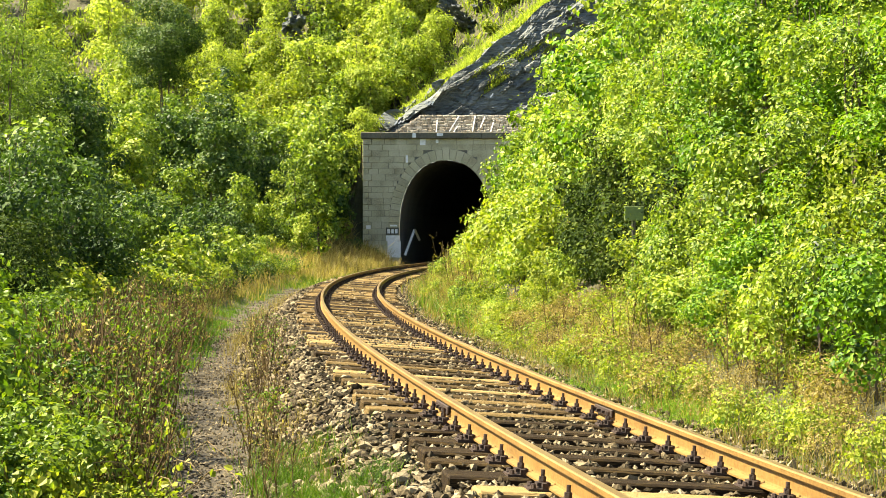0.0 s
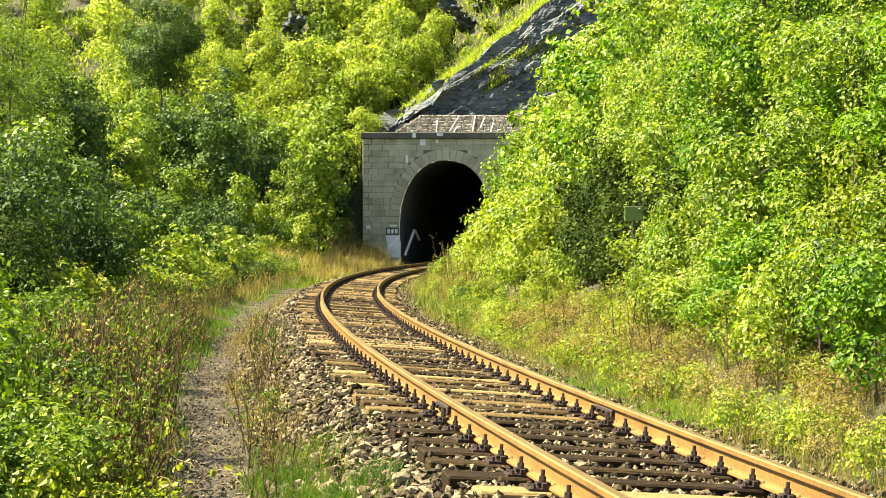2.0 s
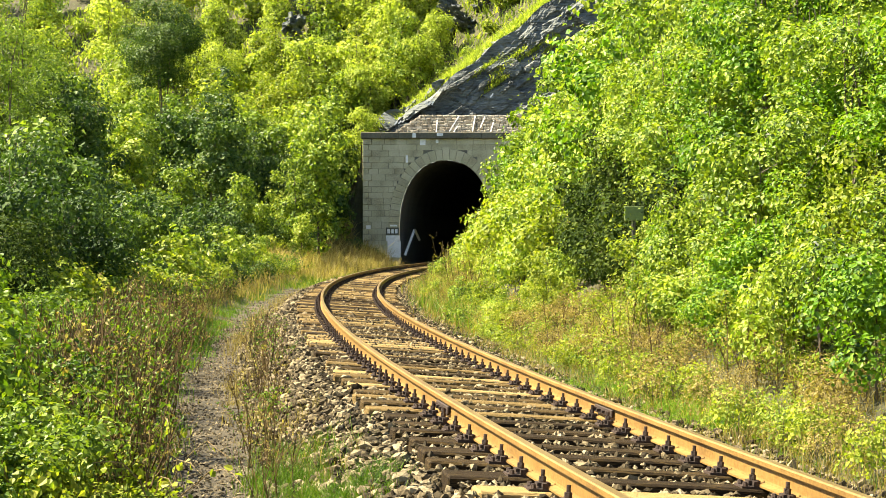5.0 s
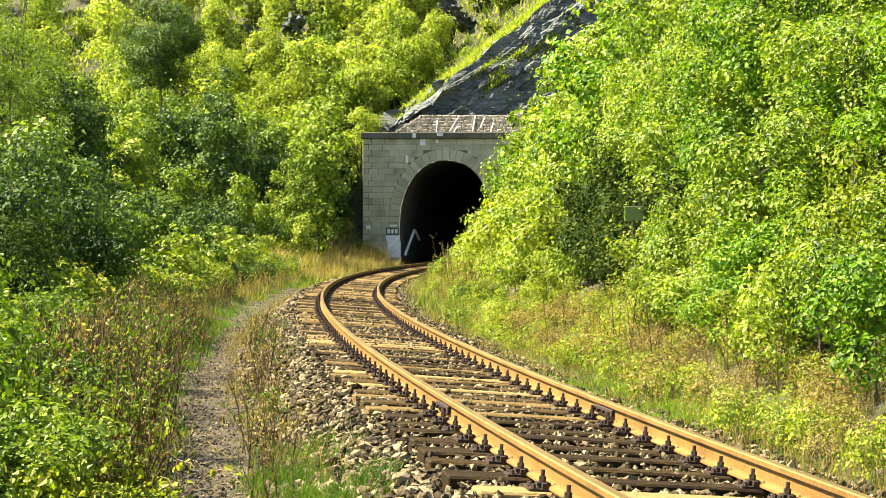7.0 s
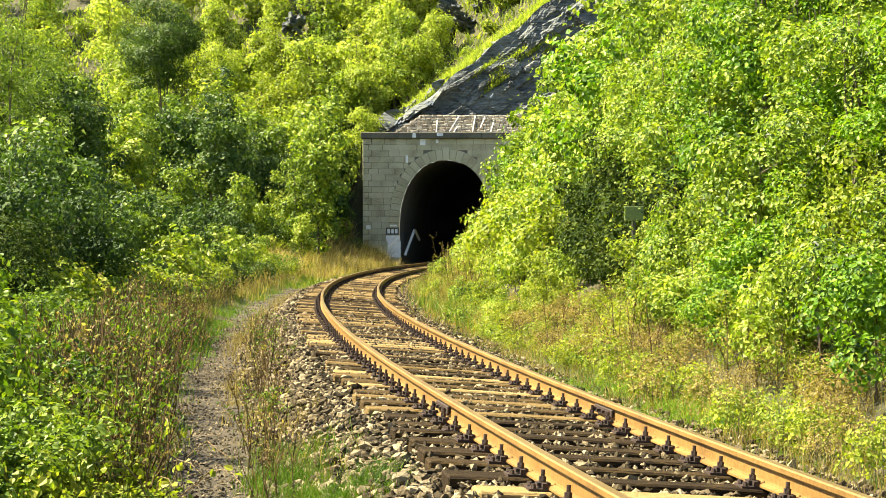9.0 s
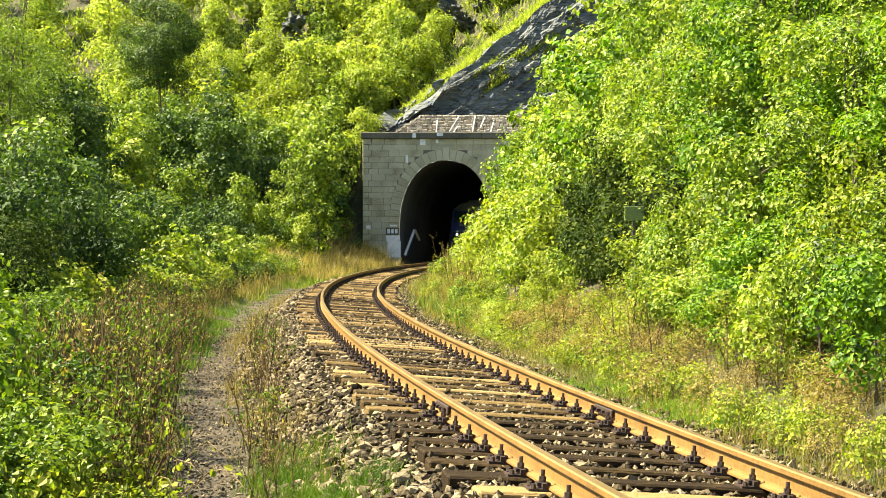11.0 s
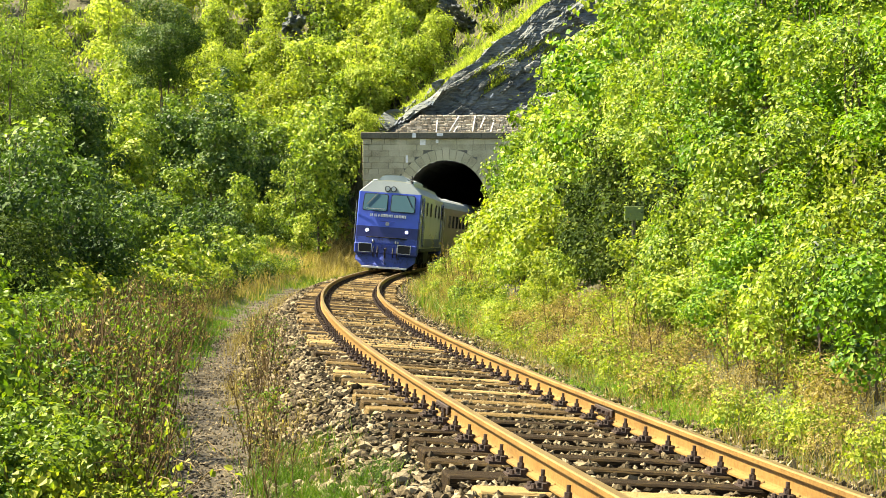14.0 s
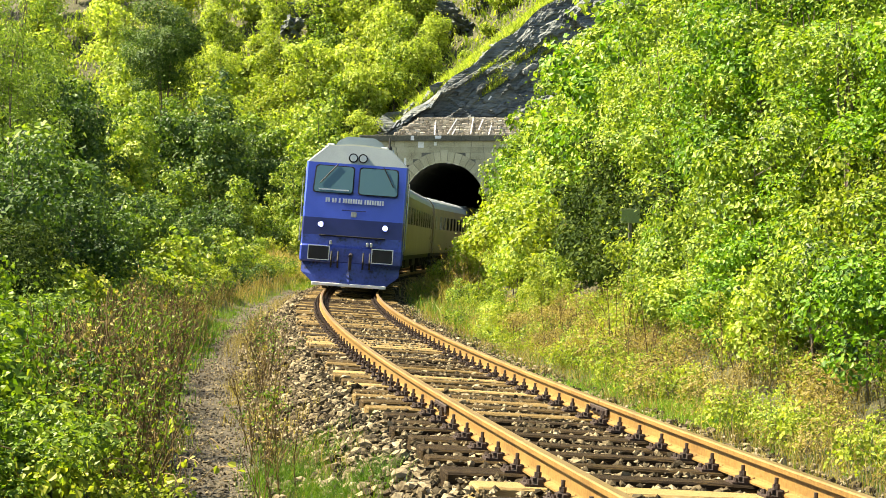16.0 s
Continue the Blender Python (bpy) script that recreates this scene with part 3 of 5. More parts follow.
# rubble masonry above the coping, leaning back
rub = part("rubble_wall", ([(-3.6, 110.0, 8.5), (5.3, 110.0, 8.5), (5.3, 110.9, 9.95), (-1.5, 110.9, 9.95), (-3.6, 112.2, 8.3), (5.3, 112.2, 8.3), (5.3, 112.2, 9.95), (-1.5, 112.2, 9.95)],
            [(0, 1, 2, 3), (3, 2, 6, 7), (0, 3, 7, 4), (1, 5, 6, 2)]), MORTAR, portal)
for r in range(7):
    zz = 8.62 + r * 0.205
    x = -3.5 + r * 0.31 + rng.uniform(0, 0.1)
    while x < 5.2:
        w = rng.uniform(0.2, 0.46)
        y = 110.0 + (zz - 8.5) * 0.62
        bm = bmesh.new()
        box(bm, x, x + w - 0.03, y - 0.10, y + 0.15, zz - 0.10, zz + 0.085 + rng.uniform(-0.02, 0.02), bevel=0.03)
        for v in bm.verts:
            v.co += Vector(rng.uniform(-0.02, 0.02, 3))
        part("rubble_stone", bm, RUBBLE, rub)
        x += w
def daub(name, x0, z0, x1, z1, y, w, parent, lean=0.0):
    bm = bmesh.new()
    d = Vector((x1 - x0, 0, z1 - z0)).normalized() * 1
    nrm = Vector((-d.z, 0, d.x)) * w / 2
    q = [Vector((x0, y, z0)) + nrm, Vector((x1, y + lean, z1)) + nrm, Vector((x1, y + lean, z1)) - nrm, Vector((x0, y, z0)) - nrm]
    a = [bm.verts.new(v) for v in q]
    b = [bm.verts.new(v + Vector((0, 0.05, 0))) for v in q]
    bm.faces.new(a)
    bm.faces.new(b[::-1])
    for i in range(4):
        bm.faces.new((a[i], b[i], b[(i + 1) % 4], a[(i + 1) % 4]))
    bmesh.ops.recalc_face_normals(bm, faces=bm.faces)
    return part(name, bm, WHITE, parent, "white paint mark")


def on_sight(hx, vy, y):
    """Sideways place and height of a line of sight, y metres off."""
    return (hx - 784) / 2926 * y, EYE_Z + (430 - vy) / 2926 * y


for x0, y0, x1, y1 in ((772, 234, 774, 209), (795, 233, 812, 206), (803, 234, 815, 214), (836, 233, 841, 205), (850, 226, 858, 207), (868, 234, 875, 210), (876, 208, 892, 217)):
    (a, b), (c, d) = on_sight(x0, y0, 109.95), on_sight(x1, y1, 110.75)
    daub("paint_stroke", a, b, c, d, 109.90, 0.075, portal, 0.82)
for x0, x1, y0, y1 in ((730, 736, 236, 244), (743, 753, 246, 257), (773, 784, 236, 241), (718, 722, 275, 288), (771, 776, 247, 253)):
    (a, b), (c, d) = on_sight(x0, y1, 108.8), on_sight(x1, y0, 108.8)
    yy = PORTAL_Y - (0.215 if y1 < 246 else 0.018)
    part("paint_patch", boxes((a, c, yy, yy + 0.012, b, d)), WHITE, portal)
# whitewashed jamb foot, dark plate with pale bars, small white plate
(a, b), (c, d) = on_sight(683, 456, 108.85), on_sight(709, 417, 108.85)
part("whitewash_patch", boxes((a + 0.1, c, PORTAL_Y - 0.092, PORTAL_Y - 0.062, b, d - 0.35), (a, c - 0.05, PORTAL_Y - 0.09, PORTAL_Y - 0.062, d - 0.35, d)), WHITE, portal, "whitewash on the jamb stones")
(a, b), (c, d) = on_sight(683, 416, 108.85), on_sight(706, 403, 108.85)
plate = part("plate", boxes((a, c, PORTAL_Y - 0.11, PORTAL_Y - 0.08, b, d), bevel=0.004), COPING, portal, "dark plate with white painted characters")
for k in range(3):
    x = a + 0.09 + k * (c - a - 0.1) / 3
    part("painted_bar", boxes((x, x + 0.17, PORTAL_Y - 0.116, PORTAL_Y - 0.109, b + 0.1, d - 0.1)), WHITE, plate)
(a, b), (c, d) = on_sight(690, 401, 108.85), on_sight(703, 398, 108.85)
part("painted_bar", boxes((a, c, PORTAL_Y - 0.085, PORTAL_Y - 0.068, b, d)), WHITE, portal)
(a, b), (c, d) = on_sight(648, 406, 108.9), on_sight(656, 399, 108.9)
part("small_plate", boxes((a, c, PORTAL_Y - 0.08, PORTAL_Y - 0.045, b, d), bevel=0.004), WHITE, portal, "small white plate")

# tunnel lining
tun = thing("tunnel", "dark sooty stone-lined railway tunnel", "tunnel", kind="structure")
prof = arch_outline(0.0, 22, -0.5)
prof = [(x - PX, z) for x, z in prof]
vs, fs = [], []
ss = [109.15] + list(np.arange(111, 372, 3.0))
n = len(prof)
off0 = PX - (on_track(109.6)[0])
for s in ss:
    th = np.interp(s, _s, _th)
    k = off0 * max(0, 1 - (s - 109) / 20)
    c = np.array([np.interp(s, _s, _x), np.interp(s, _s, _y)])
    if s < 110:
        vs += [(PX + x, PORTAL_Y + 0.1, z) for x, z in prof]
    else:
        vs += [(c[0] + (x + k) * np.cos(th), c[1] + (x + k) * np.sin(th), z) for x, z in prof]
for i in range(len(ss) - 1):
    fs += [(i * n + j, i * n + j + 1, (i + 1) * n + j + 1, (i + 1) * n + j) for j in range(n - 1)]
    fs.append((i * n, (i + 1) * n, (i + 1) * n + n - 1, i * n + n - 1))
fs.append(tuple((len(ss) - 1) * n + j for j in range(n)))
part("lining", (vs, fs), SOOT_HAZED, tun)
# white A-shaped mark inside the mouth, on the lining by the track
for x0, y0, x1, y1 in ((716, 452, 733, 406), (733, 406, 742, 426)):
    (a, b), (c, d) = on_sight(x0, y0, 110.3), on_sight(x1, y1, 112.2)
    daub("painted_stroke", a + 0.03, b, c + 0.03, d, 110.3, 0.16, tun, 1.9)

# ---- rock face over the portal ----
def rock_sheet(name, x0, x1, zlow, ztop, y0, lean, seed, label, n=130, mz=70):
    bm = bmesh.new()
    rows = []
    for j in range(mz + 1):
        row = []
        for i in range(n + 1):
            x = x0 + (x1 - x0) * i / n
            a, b = zlow(x), ztop(x)
            z = a + (b - a) * j / mz
            # slabs broken along slanted strata
            al, cr = x * 0.81 + z * 0.58, z * 0.81 - x * 0.58
            wob = 0.35 * noise.noise(Vector((x * 0.6, z * 0.6, seed)))
            slab = noise.cell(Vector((al * 0.30 + cr * 0.1, (cr + wob) * 0.75, seed))) * 0.55
            flake = noise.cell(Vector((al * 0.9, (cr + wob) * 2.4, seed + 5))) * 0.22
            chip = noise.noise(Vector((x * 2.6, z * 3.1, seed))) * 0.10
            y = y0 + lean * (z - a) + (slab + flake) * (1 - (j / mz) ** 8) + chip + 0.35 * wob
            row.append(bm.verts.new((x, y, z)))
        rows.append(row)
    for j in range(mz):
        for i in range(n):
            bm.faces.new((rows[j][i], rows[j][i + 1], rows[j + 1][i + 1], rows[j + 1][i]))
    ob = part(name, bm, ROCK)
    so = ob.modifiers.new("thick", "SOLIDIFY")
    so.thickness, so.offset = 1.2, -1
    return tagged(ob, label, "rock face", kind="structure")


def ridge_z(x):
    return min(max(9.15 + 0.80 * (x + 3.8), 8.4), 24)


rock_sheet("rock_face", -3.75, 16, lambda x: 8.0, lambda x: ridge_z(x) + 0.15 * math.sin(x * 2.1), 112.5, 0.22, 1.7, "dark grey slate rock face with slanted layers")
for x0, y0, x1, y1 in ((752, 184, 757, 180), (758, 186, 762, 179), (764, 186, 768, 179), (698, 222, 703, 215), (705, 220, 710, 214), (712, 217, 716, 212), (868, 172, 873, 165)):
    (a, b), (c, d) = on_sight(x0, y0, 111.9), on_sight(x1, y1, 111.9)
    mk = daub("painted_mark", a, b, c, d, 111.7 + 0.2 * (b - 9), 0.09, None)
    tagged(mk, "white painted scrawl on the rock face", "graffiti", kind="structure")


def outcrop(hx, vy, y, w, h, seed):
    x, z = on_sight(hx, vy, y)
    bm = bmesh.new()
    bmesh.ops.create_icosphere(bm, subdivisions=4, radius=1)
    for v in bm.verts:
        k = 0.75 + 0.3 * noise.noise(v.co * 1.6 + Vector((seed, 0, 0))) + 0.3 * noise.cell(Vector((v.co.x * 1.4 + v.co.z, v.co.z * 3.2 - v.co.x * 1.6, seed))) + 0.14 * noise.cell(v.co * 4.5) + 0.07 * noise.noise(v.co * 7)
        v.co = Vector((v.co.x * w * k, v.co.y * 2.2 * k, v.co.z * h * k))
    ob = part("rock_outcrop", bm, ROCK)
    ob.matrix_basis = pose(x, y, z, 0, 28, 0)
    tagged(ob, "jagged grey rock outcrop on the wooded hillside", "rock", "rock outcrops")


for i, (hx, vy, y, w, h) in enumerate(((562, 18, 134, 2.4, 1.3), (520, 45, 130, 0.8, 1.1), (800, 22, 126, 1.5, 0.8), (825, 45, 124, 1.2, 0.7), (785, 50, 125, 0.9, 0.7), (930, 15, 124, 1.3, 1.0), (858, 18, 126, 1.0, 0.8))):
    outcrop(hx, vy, y, w, h, i * 3.1)

# ---- locomotive and coaches ----
def body_outline(w, z0, zs, zr, cham, arc=0.0):
    """Cross section: upright sides, sloped shoulder, gently bowed roof."""
    h = w / 2
    pts = [(-h, z0), (-h, zs), (-h + cham, zr - arc)]
    pts += [(-h + cham + (w - 2 * cham) * k / 6, zr - arc + arc * math.sin(math.pi * k / 6)) for k in range(1, 6)]
    return pts + [(h - cham, zr - arc), (h, zs), (h, z0)]


def wheel_part(parent, x, y, r, side):
    bm = bmesh.new()
    rod(bm, (x - 0.065, y, r), (x + 0.065, y, r), r, n=28)
    rod(bm, (x - side * 0.09, y, r), (x - side * 0.05, y, r), r + 0.028, n=28)
    rod(bm, (x + side * 0.05, y, r), (x + side * 0.16, y, r), 0.14, n=14)
    return part("wheel", bm, BLACK, parent)


def bogie_part(parent, yc, wheels, r):
    bm = bmesh.new()
    ln = max(wheels) - min(wheels)
    for sx in (-1, 1):
        box(bm, sx * 1.02 - 0.07, sx * 1.02 + 0.07, yc - ln / 2 - 0.5, yc + ln / 2 + 0.5, 0.52, 0.78, bevel=0.04)
        for w in wheels:
            box(bm, sx * 1.02 - 0.12, sx * 1.02 + 0.12, yc + w - 0.17, yc + w + 0.17, 0.34, 0.66, bevel=0.03)
            rod(bm, (sx * 1.10, yc + w + 0.36, 0.42), (sx * 1.10, yc + w + 0.36, 0.80), 0.09, n=10)
    box(bm, -1.0, 1.0, yc - 0.3, yc + 0.3, 0.5, 0.75)
    ob = part("bogie", bm, BLACK, parent, "black bogie frame with axle boxes and springs")
    for w in wheels:
        for sx in (-1, 1):
            wheel_part(ob, sx * 0.76, yc + w, r, sx)
    return ob


def pane_frame(bm, x0, x1, z0, z1, w, y0, y1):
    box(bm, x0 - w, x1 + w, y0, y1, z1, z1 + w)
    box(bm, x0 - w, x1 + w, y0, y1, z0 - w, z0)
    box(bm, x0 - w, x0, y0, y1, z0, z1)
    box(bm, x1, x1 + w, y0, y1, z0, z1)


def build_loco():
    lo = thing("locomotive", "royal blue diesel locomotive with light grey roof and lit headlights", "locomotive")
    L, W = 17.0, 2.94
    # main body behind the cab front: pale sides, grey roof
    bm = prism(body_outline(W, 1.15, 3.68, 4.27, 0.60, 0.08), 1.05, L - 1.05)
    b = part("body", bm, [SIDECREAM, ROOFGREY], lo, "pale grey body side")
    for p in b.data.polygons:
        p.material_index = 1 if p.normal.z > 0.3 and p.center.z > 3.6 else 0
    for end in (0, 1):
        def cab(y):
            return y if end == 0 else L - y
        # cab: loft of three outlines, leaning back to the roof
        def ring(yb, yt, grow):
            o = []
            for x, z in body_outline(W - grow, 1.12, 3.66, 4.20, 0.52, 0.05):
                t = max(0, (z - 2.2) / 1.9)
                o.append((x, cab(yb + (yt - yb) * t), z))
            return o
        rings = [ring(0.05, 0.62, 0.10), ring(0.18, 0.72, 0.0), ring(1.05, 1.05, 0.0)]
        vs = [v for r in rings for v in r]
        n = len(rings[0])
        fs = [tuple(range(n))]
        for k in range(2):
            fs += [(k * n + i, k * n + (i + 1) % n, (k + 1) * n + (i + 1) % n, (k + 1) * n + i) for i in range(n)]
        fs.append(tuple(2 * n + i for i in range(n))[::-1])
        bm = bmesh.new()
        bv = [bm.verts.new(v) for v in vs]
        for q in fs:
            bm.faces.new([bv[i] for i in q])
        # split the front above the windows so that the grey brow starts there
        bmesh.ops.bisect_plane(bm, geom=bm.verts[:] + bm.edges[:] + bm.faces[:], plane_co=(0, 0, 3.66), plane_no=(0, 0, 1))
        bmesh.ops.bisect_plane(bm, geom=bm.verts[:] + bm.edges[:] + bm.faces[:], plane_co=(0, 0, 2.06), plane_no=(0, 0, 1))
        bmesh.ops.bisect_plane(bm, geom=bm.verts[:] + bm.edges[:] + bm.faces[:], plane_co=(0, 0, 1.56), plane_no=(0, 0, 1))
        bmesh.ops.recalc_face_normals(bm, faces=bm.faces)
        c = part("cab", bm, [BLUE, ROOFGREY, NAVY_AND_SHADE, MIDBLUE], lo, "royal blue cab front under a grey roof")
        # Band from 1.56 to 2.06 takes dark blue for the recess's shade
        for p in c.data.polygons:
            p.material_index = 1 if p.center.z > 3.67 else (0 if p.center.z > 2.05 else (2 if p.center.z > 1.55 else 3))
        sg = 1 if end == 0 else -1
        lean = math.atan(0.57 / 1.9)

        def front(x, z, out=0.0):
            t = max(0, (z - 2.2) / 1.9)
            return Vector((x * sg, cab(0.05 + 0.57 * t - out), z))
        # windscreens
        for x0, x1 in ((-1.20, -0.10), (0.10, 1.20)):
            q = [front(x0, 2.80, 0.012), front(x1, 2.80, 0.012), front(x1 - (0.04 if x1 > 1 else 0), 3.56, 0.012), front(x0 + (0.04 if x0 < -1 else 0), 3.56, 0.012)]
            mid = sum(q, Vector()) / 4
            for nm, grow, out, mt in (("window_frame", 0.045, 0.0, RUBBER), ("windscreen", 0.0, 0.014, PANE)):
                bm = bmesh.new()
                f = bm.faces.new([bm.verts.new(v + (v - mid).normalized() * grow - Vector((0, sg * out, 0))) for v in q])
                bmesh.ops.bevel(bm, geom=bm.verts[:], offset=0.09, segments=3, affect="VERTICES", profile=0.5)
                ws = part(nm, bm, mt, c, "windscreen coloured teal for reflected sky" if nm == "windscreen" else "black rubber window frame")
                so = ws.modifiers.new("thick", "SOLIDIFY")
                so.thickness, so.offset = 0.02, 0
            bm = bmesh.new()
            xm = (x0 + x1) / 2
            rod(bm, front(xm + 0.10 * (1 if x0 > 0 else 1), 3.64, 0.06), front(xm + (0.42 if x0 > 0 else -0.38), 3.06, 0.06), 0.014, n=6)
            part("wiper", bm, RUBBER, c)
            if x0 < 0:
                a, bb = front(x0 + 0.14, 2.885, 0.045), front(x1 - 0.10, 2.885, 0.045)
                part("dash_sheet", boxes((min(a.x, bb.x), max(a.x, bb.x), a.y - 0.003, a.y + 0.003, 2.86, 2.90)), WHITE, c, "pale paper behind the glass")
        # number characters as bars
        k0 = -0.84
        for digits in (2, 2, 1, 8, 8):
            for _ in range(digits):
                a, b2 = front(k0, 2.58, 0.012), front(k0 + 0.050, 2.58, 0.012)
                part("character_bar", boxes((min(a.x, b2.x), max(a.x, b2.x), a.y - 0.012, a.y + 0.04, 2.515, 2.645)), WHITE, c)
                k0 += 0.072
            k0 += 0.045
        part("badge", boxes((-0.085, 0.085, min(cab(0.02), cab(0.06)), max(cab(0.02), cab(0.06)), 2.12, 2.28), bevel=0.03), STEEL, c, "small grey shield")
        part("handrail", rod(bmesh.new(), (-0.34, cab(0.0), 2.31), (0.34, cab(0.0), 2.31), 0.016, n=6), NAVY_AND_SHADE, c)
        # roof headlamps
        for x in (-0.14, 0.14):
            bm = bmesh.new()
            p0 = front(x, 3.84, 0.06)
            rod(bm, p0, p0 + Vector((0, sg * 0.18, 0)), 0.135, n=20)
            hl = part("roof_lamp", bm, RUBBER, c, "round roof lamp in a black ring")
            bm = bmesh.new()
            rod(bm, p0 + Vector((0, -sg * 0.012, 0)), p0 + Vector((0, sg * 0.02, 0)), 0.10, n=20)
            part("lens", bm, LAMPGLASS, hl)
        # lit lower headlights
        for x in (-0.92, 0.92):
            bm = bmesh.new()
            p0 = front(x, 1.87, 0.03)
            rod(bm, p0, p0 + Vector((0, sg * 0.1, 0)), 0.10, n=18)
            hl = part("headlight", bm, NAVY_AND_SHADE, c)
            bm = bmesh.new()
            rod(bm, p0 + Vector((0, -sg * 0.015, 0)), p0 + Vector((0, sg * 0.02, 0)), 0.062, n=18)
            part("lens", bm, LIT if end == 0 else LAMPGLASS, hl, "bright lit lamp")
        # dark bar for the front crease's shade, buffer beam, buffers, coupling, plough
        part("crease_shade_bar", boxes((-0.95, 0.95, min(cab(-0.02), cab(0.1)), max(cab(-0.02), cab(0.1)), 1.535, 1.585), bevel=0.015), RUBBER, c)
        part("buffer_beam", boxes((-1.47, 1.47, min(cab(-0.02), cab(0.5)), max(cab(-0.02), cab(0.5)), 0.78, 1.28), bevel=0.05), MIDBLUE, lo, "grimy blue buffer beam")
        for x in (-0.90, 0.90):
            bm = bmesh.new()
            y0, y1 = sorted((cab(-0.50), cab(0.0)))
            rod(bm, (x, y0 + 0.02, 1.06), (x, y1, 1.06), 0.12, n=14)
            bf = part("buffer", bm, BLACK, lo, "black rectangular buffer edged in white")
            ya = cab(-0.55)
            part("buffer_head", boxes((x - 0.30, x + 0.30, min(ya, ya + sg * 0.07), max(ya, ya + sg * 0.07), 0.86, 1.26), bevel=0.015), BLACK, bf)
            bm = bmesh.new()
            yb = cab(-0.562)
            pane_frame(bm, x - 0.285, x + 0.285, 0.875, 1.245, 0.022, min(yb, yb + sg * 0.012), max(yb, yb + sg * 0.012))
            part("white_edge", bm, WHITE, bf)
        bm = bmesh.new()
        rod(bm, (0, cab(-0.35), 1.0), (0, cab(0.05), 1.05), 0.06, n=8)
        rod(bm, (0, cab(-0.33), 1.0), (0, cab(-0.18), 0.62), 0.045, n=8)
        part("coupling", bm, BLACK, lo)
        for x in (-0.55, -0.36, 0.36, 0.55):
            bm = bmesh.new()
            rod(bm, (x, cab(-0.12), 1.12), (x, cab(-0.2), 0.86), 0.03, n=6)
            rod(bm, (x, cab(-0.2), 0.86), (x, cab(-0.08), 0.66), 0.03, n=6)
            part("brake_hose", bm, BLACK, lo)
        for x in (-0.60, 0.45, 0.56):
            part("hose_cock", boxes((x - 0.035, x + 0.035, min(cab(-0.08), cab(0)), max(cab(-0.08), cab(0)), 1.30, 1.42), bevel=0.01), STEEL, lo)
        # snow plough, pulled forward in the middle and raked
        bm = bmesh.new()
        tp = [(-1.40, 0.30, 0.80), (0, -0.05, 0.80), (1.40, 0.30, 0.80)]
        bt = [(-1.05, 0.10, 0.20), (0, -0.22, 0.20), (1.05, 0.10, 0.20)]
        tv = [bm.verts.new((x, cab(y), z)) for x, y, z in tp]
        mv = [bm.verts.new((x * 1.33, cab(y + 0.1), 0.48)) for x, y, z in bt]
        bv = [bm.verts.new((x, cab(y), z)) for x, y, z in bt]
        for r0, r1 in ((tv, mv), (mv, bv)):
            for i in range(2):
                bm.faces.new((r0[i], r0[i + 1], r1[i + 1], r1[i]))
        pl = part("snow_plough", bm, MIDBLUE, lo, "grimy blue snow plough")
        so = pl.modifiers.new("thick", "SOLIDIFY")
        so.thickness, so.offset = 0.05, 0
        part("plough_edge", boxes((-1.06, 1.06, min(cab(-0.24), cab(-0.17)), max(cab(-0.24), cab(-0.17)), 0.13, 0.22), bevel=0.01), WHITE, pl, "white plough edge")
        # side doors and windows of the cab
        for sx in (-1, 1):
            x0, x1 = sorted((sx * 1.497, sx * 1.512))
            y0, y1 = sorted((cab(0.75), cab(1.45)))
            dr = part("side_window", boxes((x0, x1, y0, y1, 2.65, 3.5), bevel=0.004), DARKPANE, lo)
            y0, y1 = sorted((cab(1.8), cab(2.45)))
            dr = part("cab_door", boxes((x0, x1 + 0.001, y0, y1, 1.25, 3.55), bevel=0.004), BLUE, lo, "blue cab door")
            x2, x3 = sorted((sx * 1.510, sx * 1.520))
            part("door_window", boxes((x2, x3, y0 + 0.1, y1 - 0.1, 2.7, 3.4)), DARKPANE, dr)
            for yy in (1.72, 2.53):
                part("grab_rail", rod(bmesh.new(), (sx * 1.54, cab(yy), 1.3), (sx * 1.54, cab(yy), 2.7), 0.015, n=6), STEEL, lo)
            part("corner_rail", rod(bmesh.new(), (sx * 1.53, cab(0.3), 1.35), (sx * 1.53, cab(0.3), 3.2), 0.013, n=6), STEEL, lo)
    for sx in (-1, 1):
        x0, x1 = sorted((sx * 1.497, sx * 1.514))
        for y in (4.0, 6.6, 10.0, 12.6):
            part("side_grille", boxes((x0, x1, y, y + 0.55, 2.75, 3.4), bevel=0.004), BLACK if y < 9 else DARKPANE, lo)
        part("side_stripe", boxes((x0, x1, 2.7, L - 2.7, 1.2, 1.62)), NAVY_AND_SHADE, lo, "dark blue lower side band")
        part("sole_bar", boxes((x0, x1, 1.0, L - 1.0, 0.98, 1.15)), BLACK, lo)
    # roof gear
    hatch = prism([(-0.78, 4.18), (-0.66, 4.40), (-0.40, 4.54), (0.40, 4.54), (0.66, 4.40), (0.78, 4.18)], 1.9, 4.9)
    bmesh.ops.bevel(hatch, geom=hatch.edges[:], offset=0.03, segments=2, affect="EDGES")
    part("roof_hatch", hatch, ROOFGREY, lo, "grey raised roof hatch with sloped sides")
    for sx in (-1, 1):
        part("roof_rail", boxes((sx * 0.98 - 0.03, sx * 0.98 + 0.03, 1.2, 15.8, 4.02, 4.20)), ROOFGREY, lo)
    part("roof_hatch", boxes((-0.70, 0.70, 6.2, 10.4, 4.22, 4.48), bevel=0.06), ROOFGREY, lo)
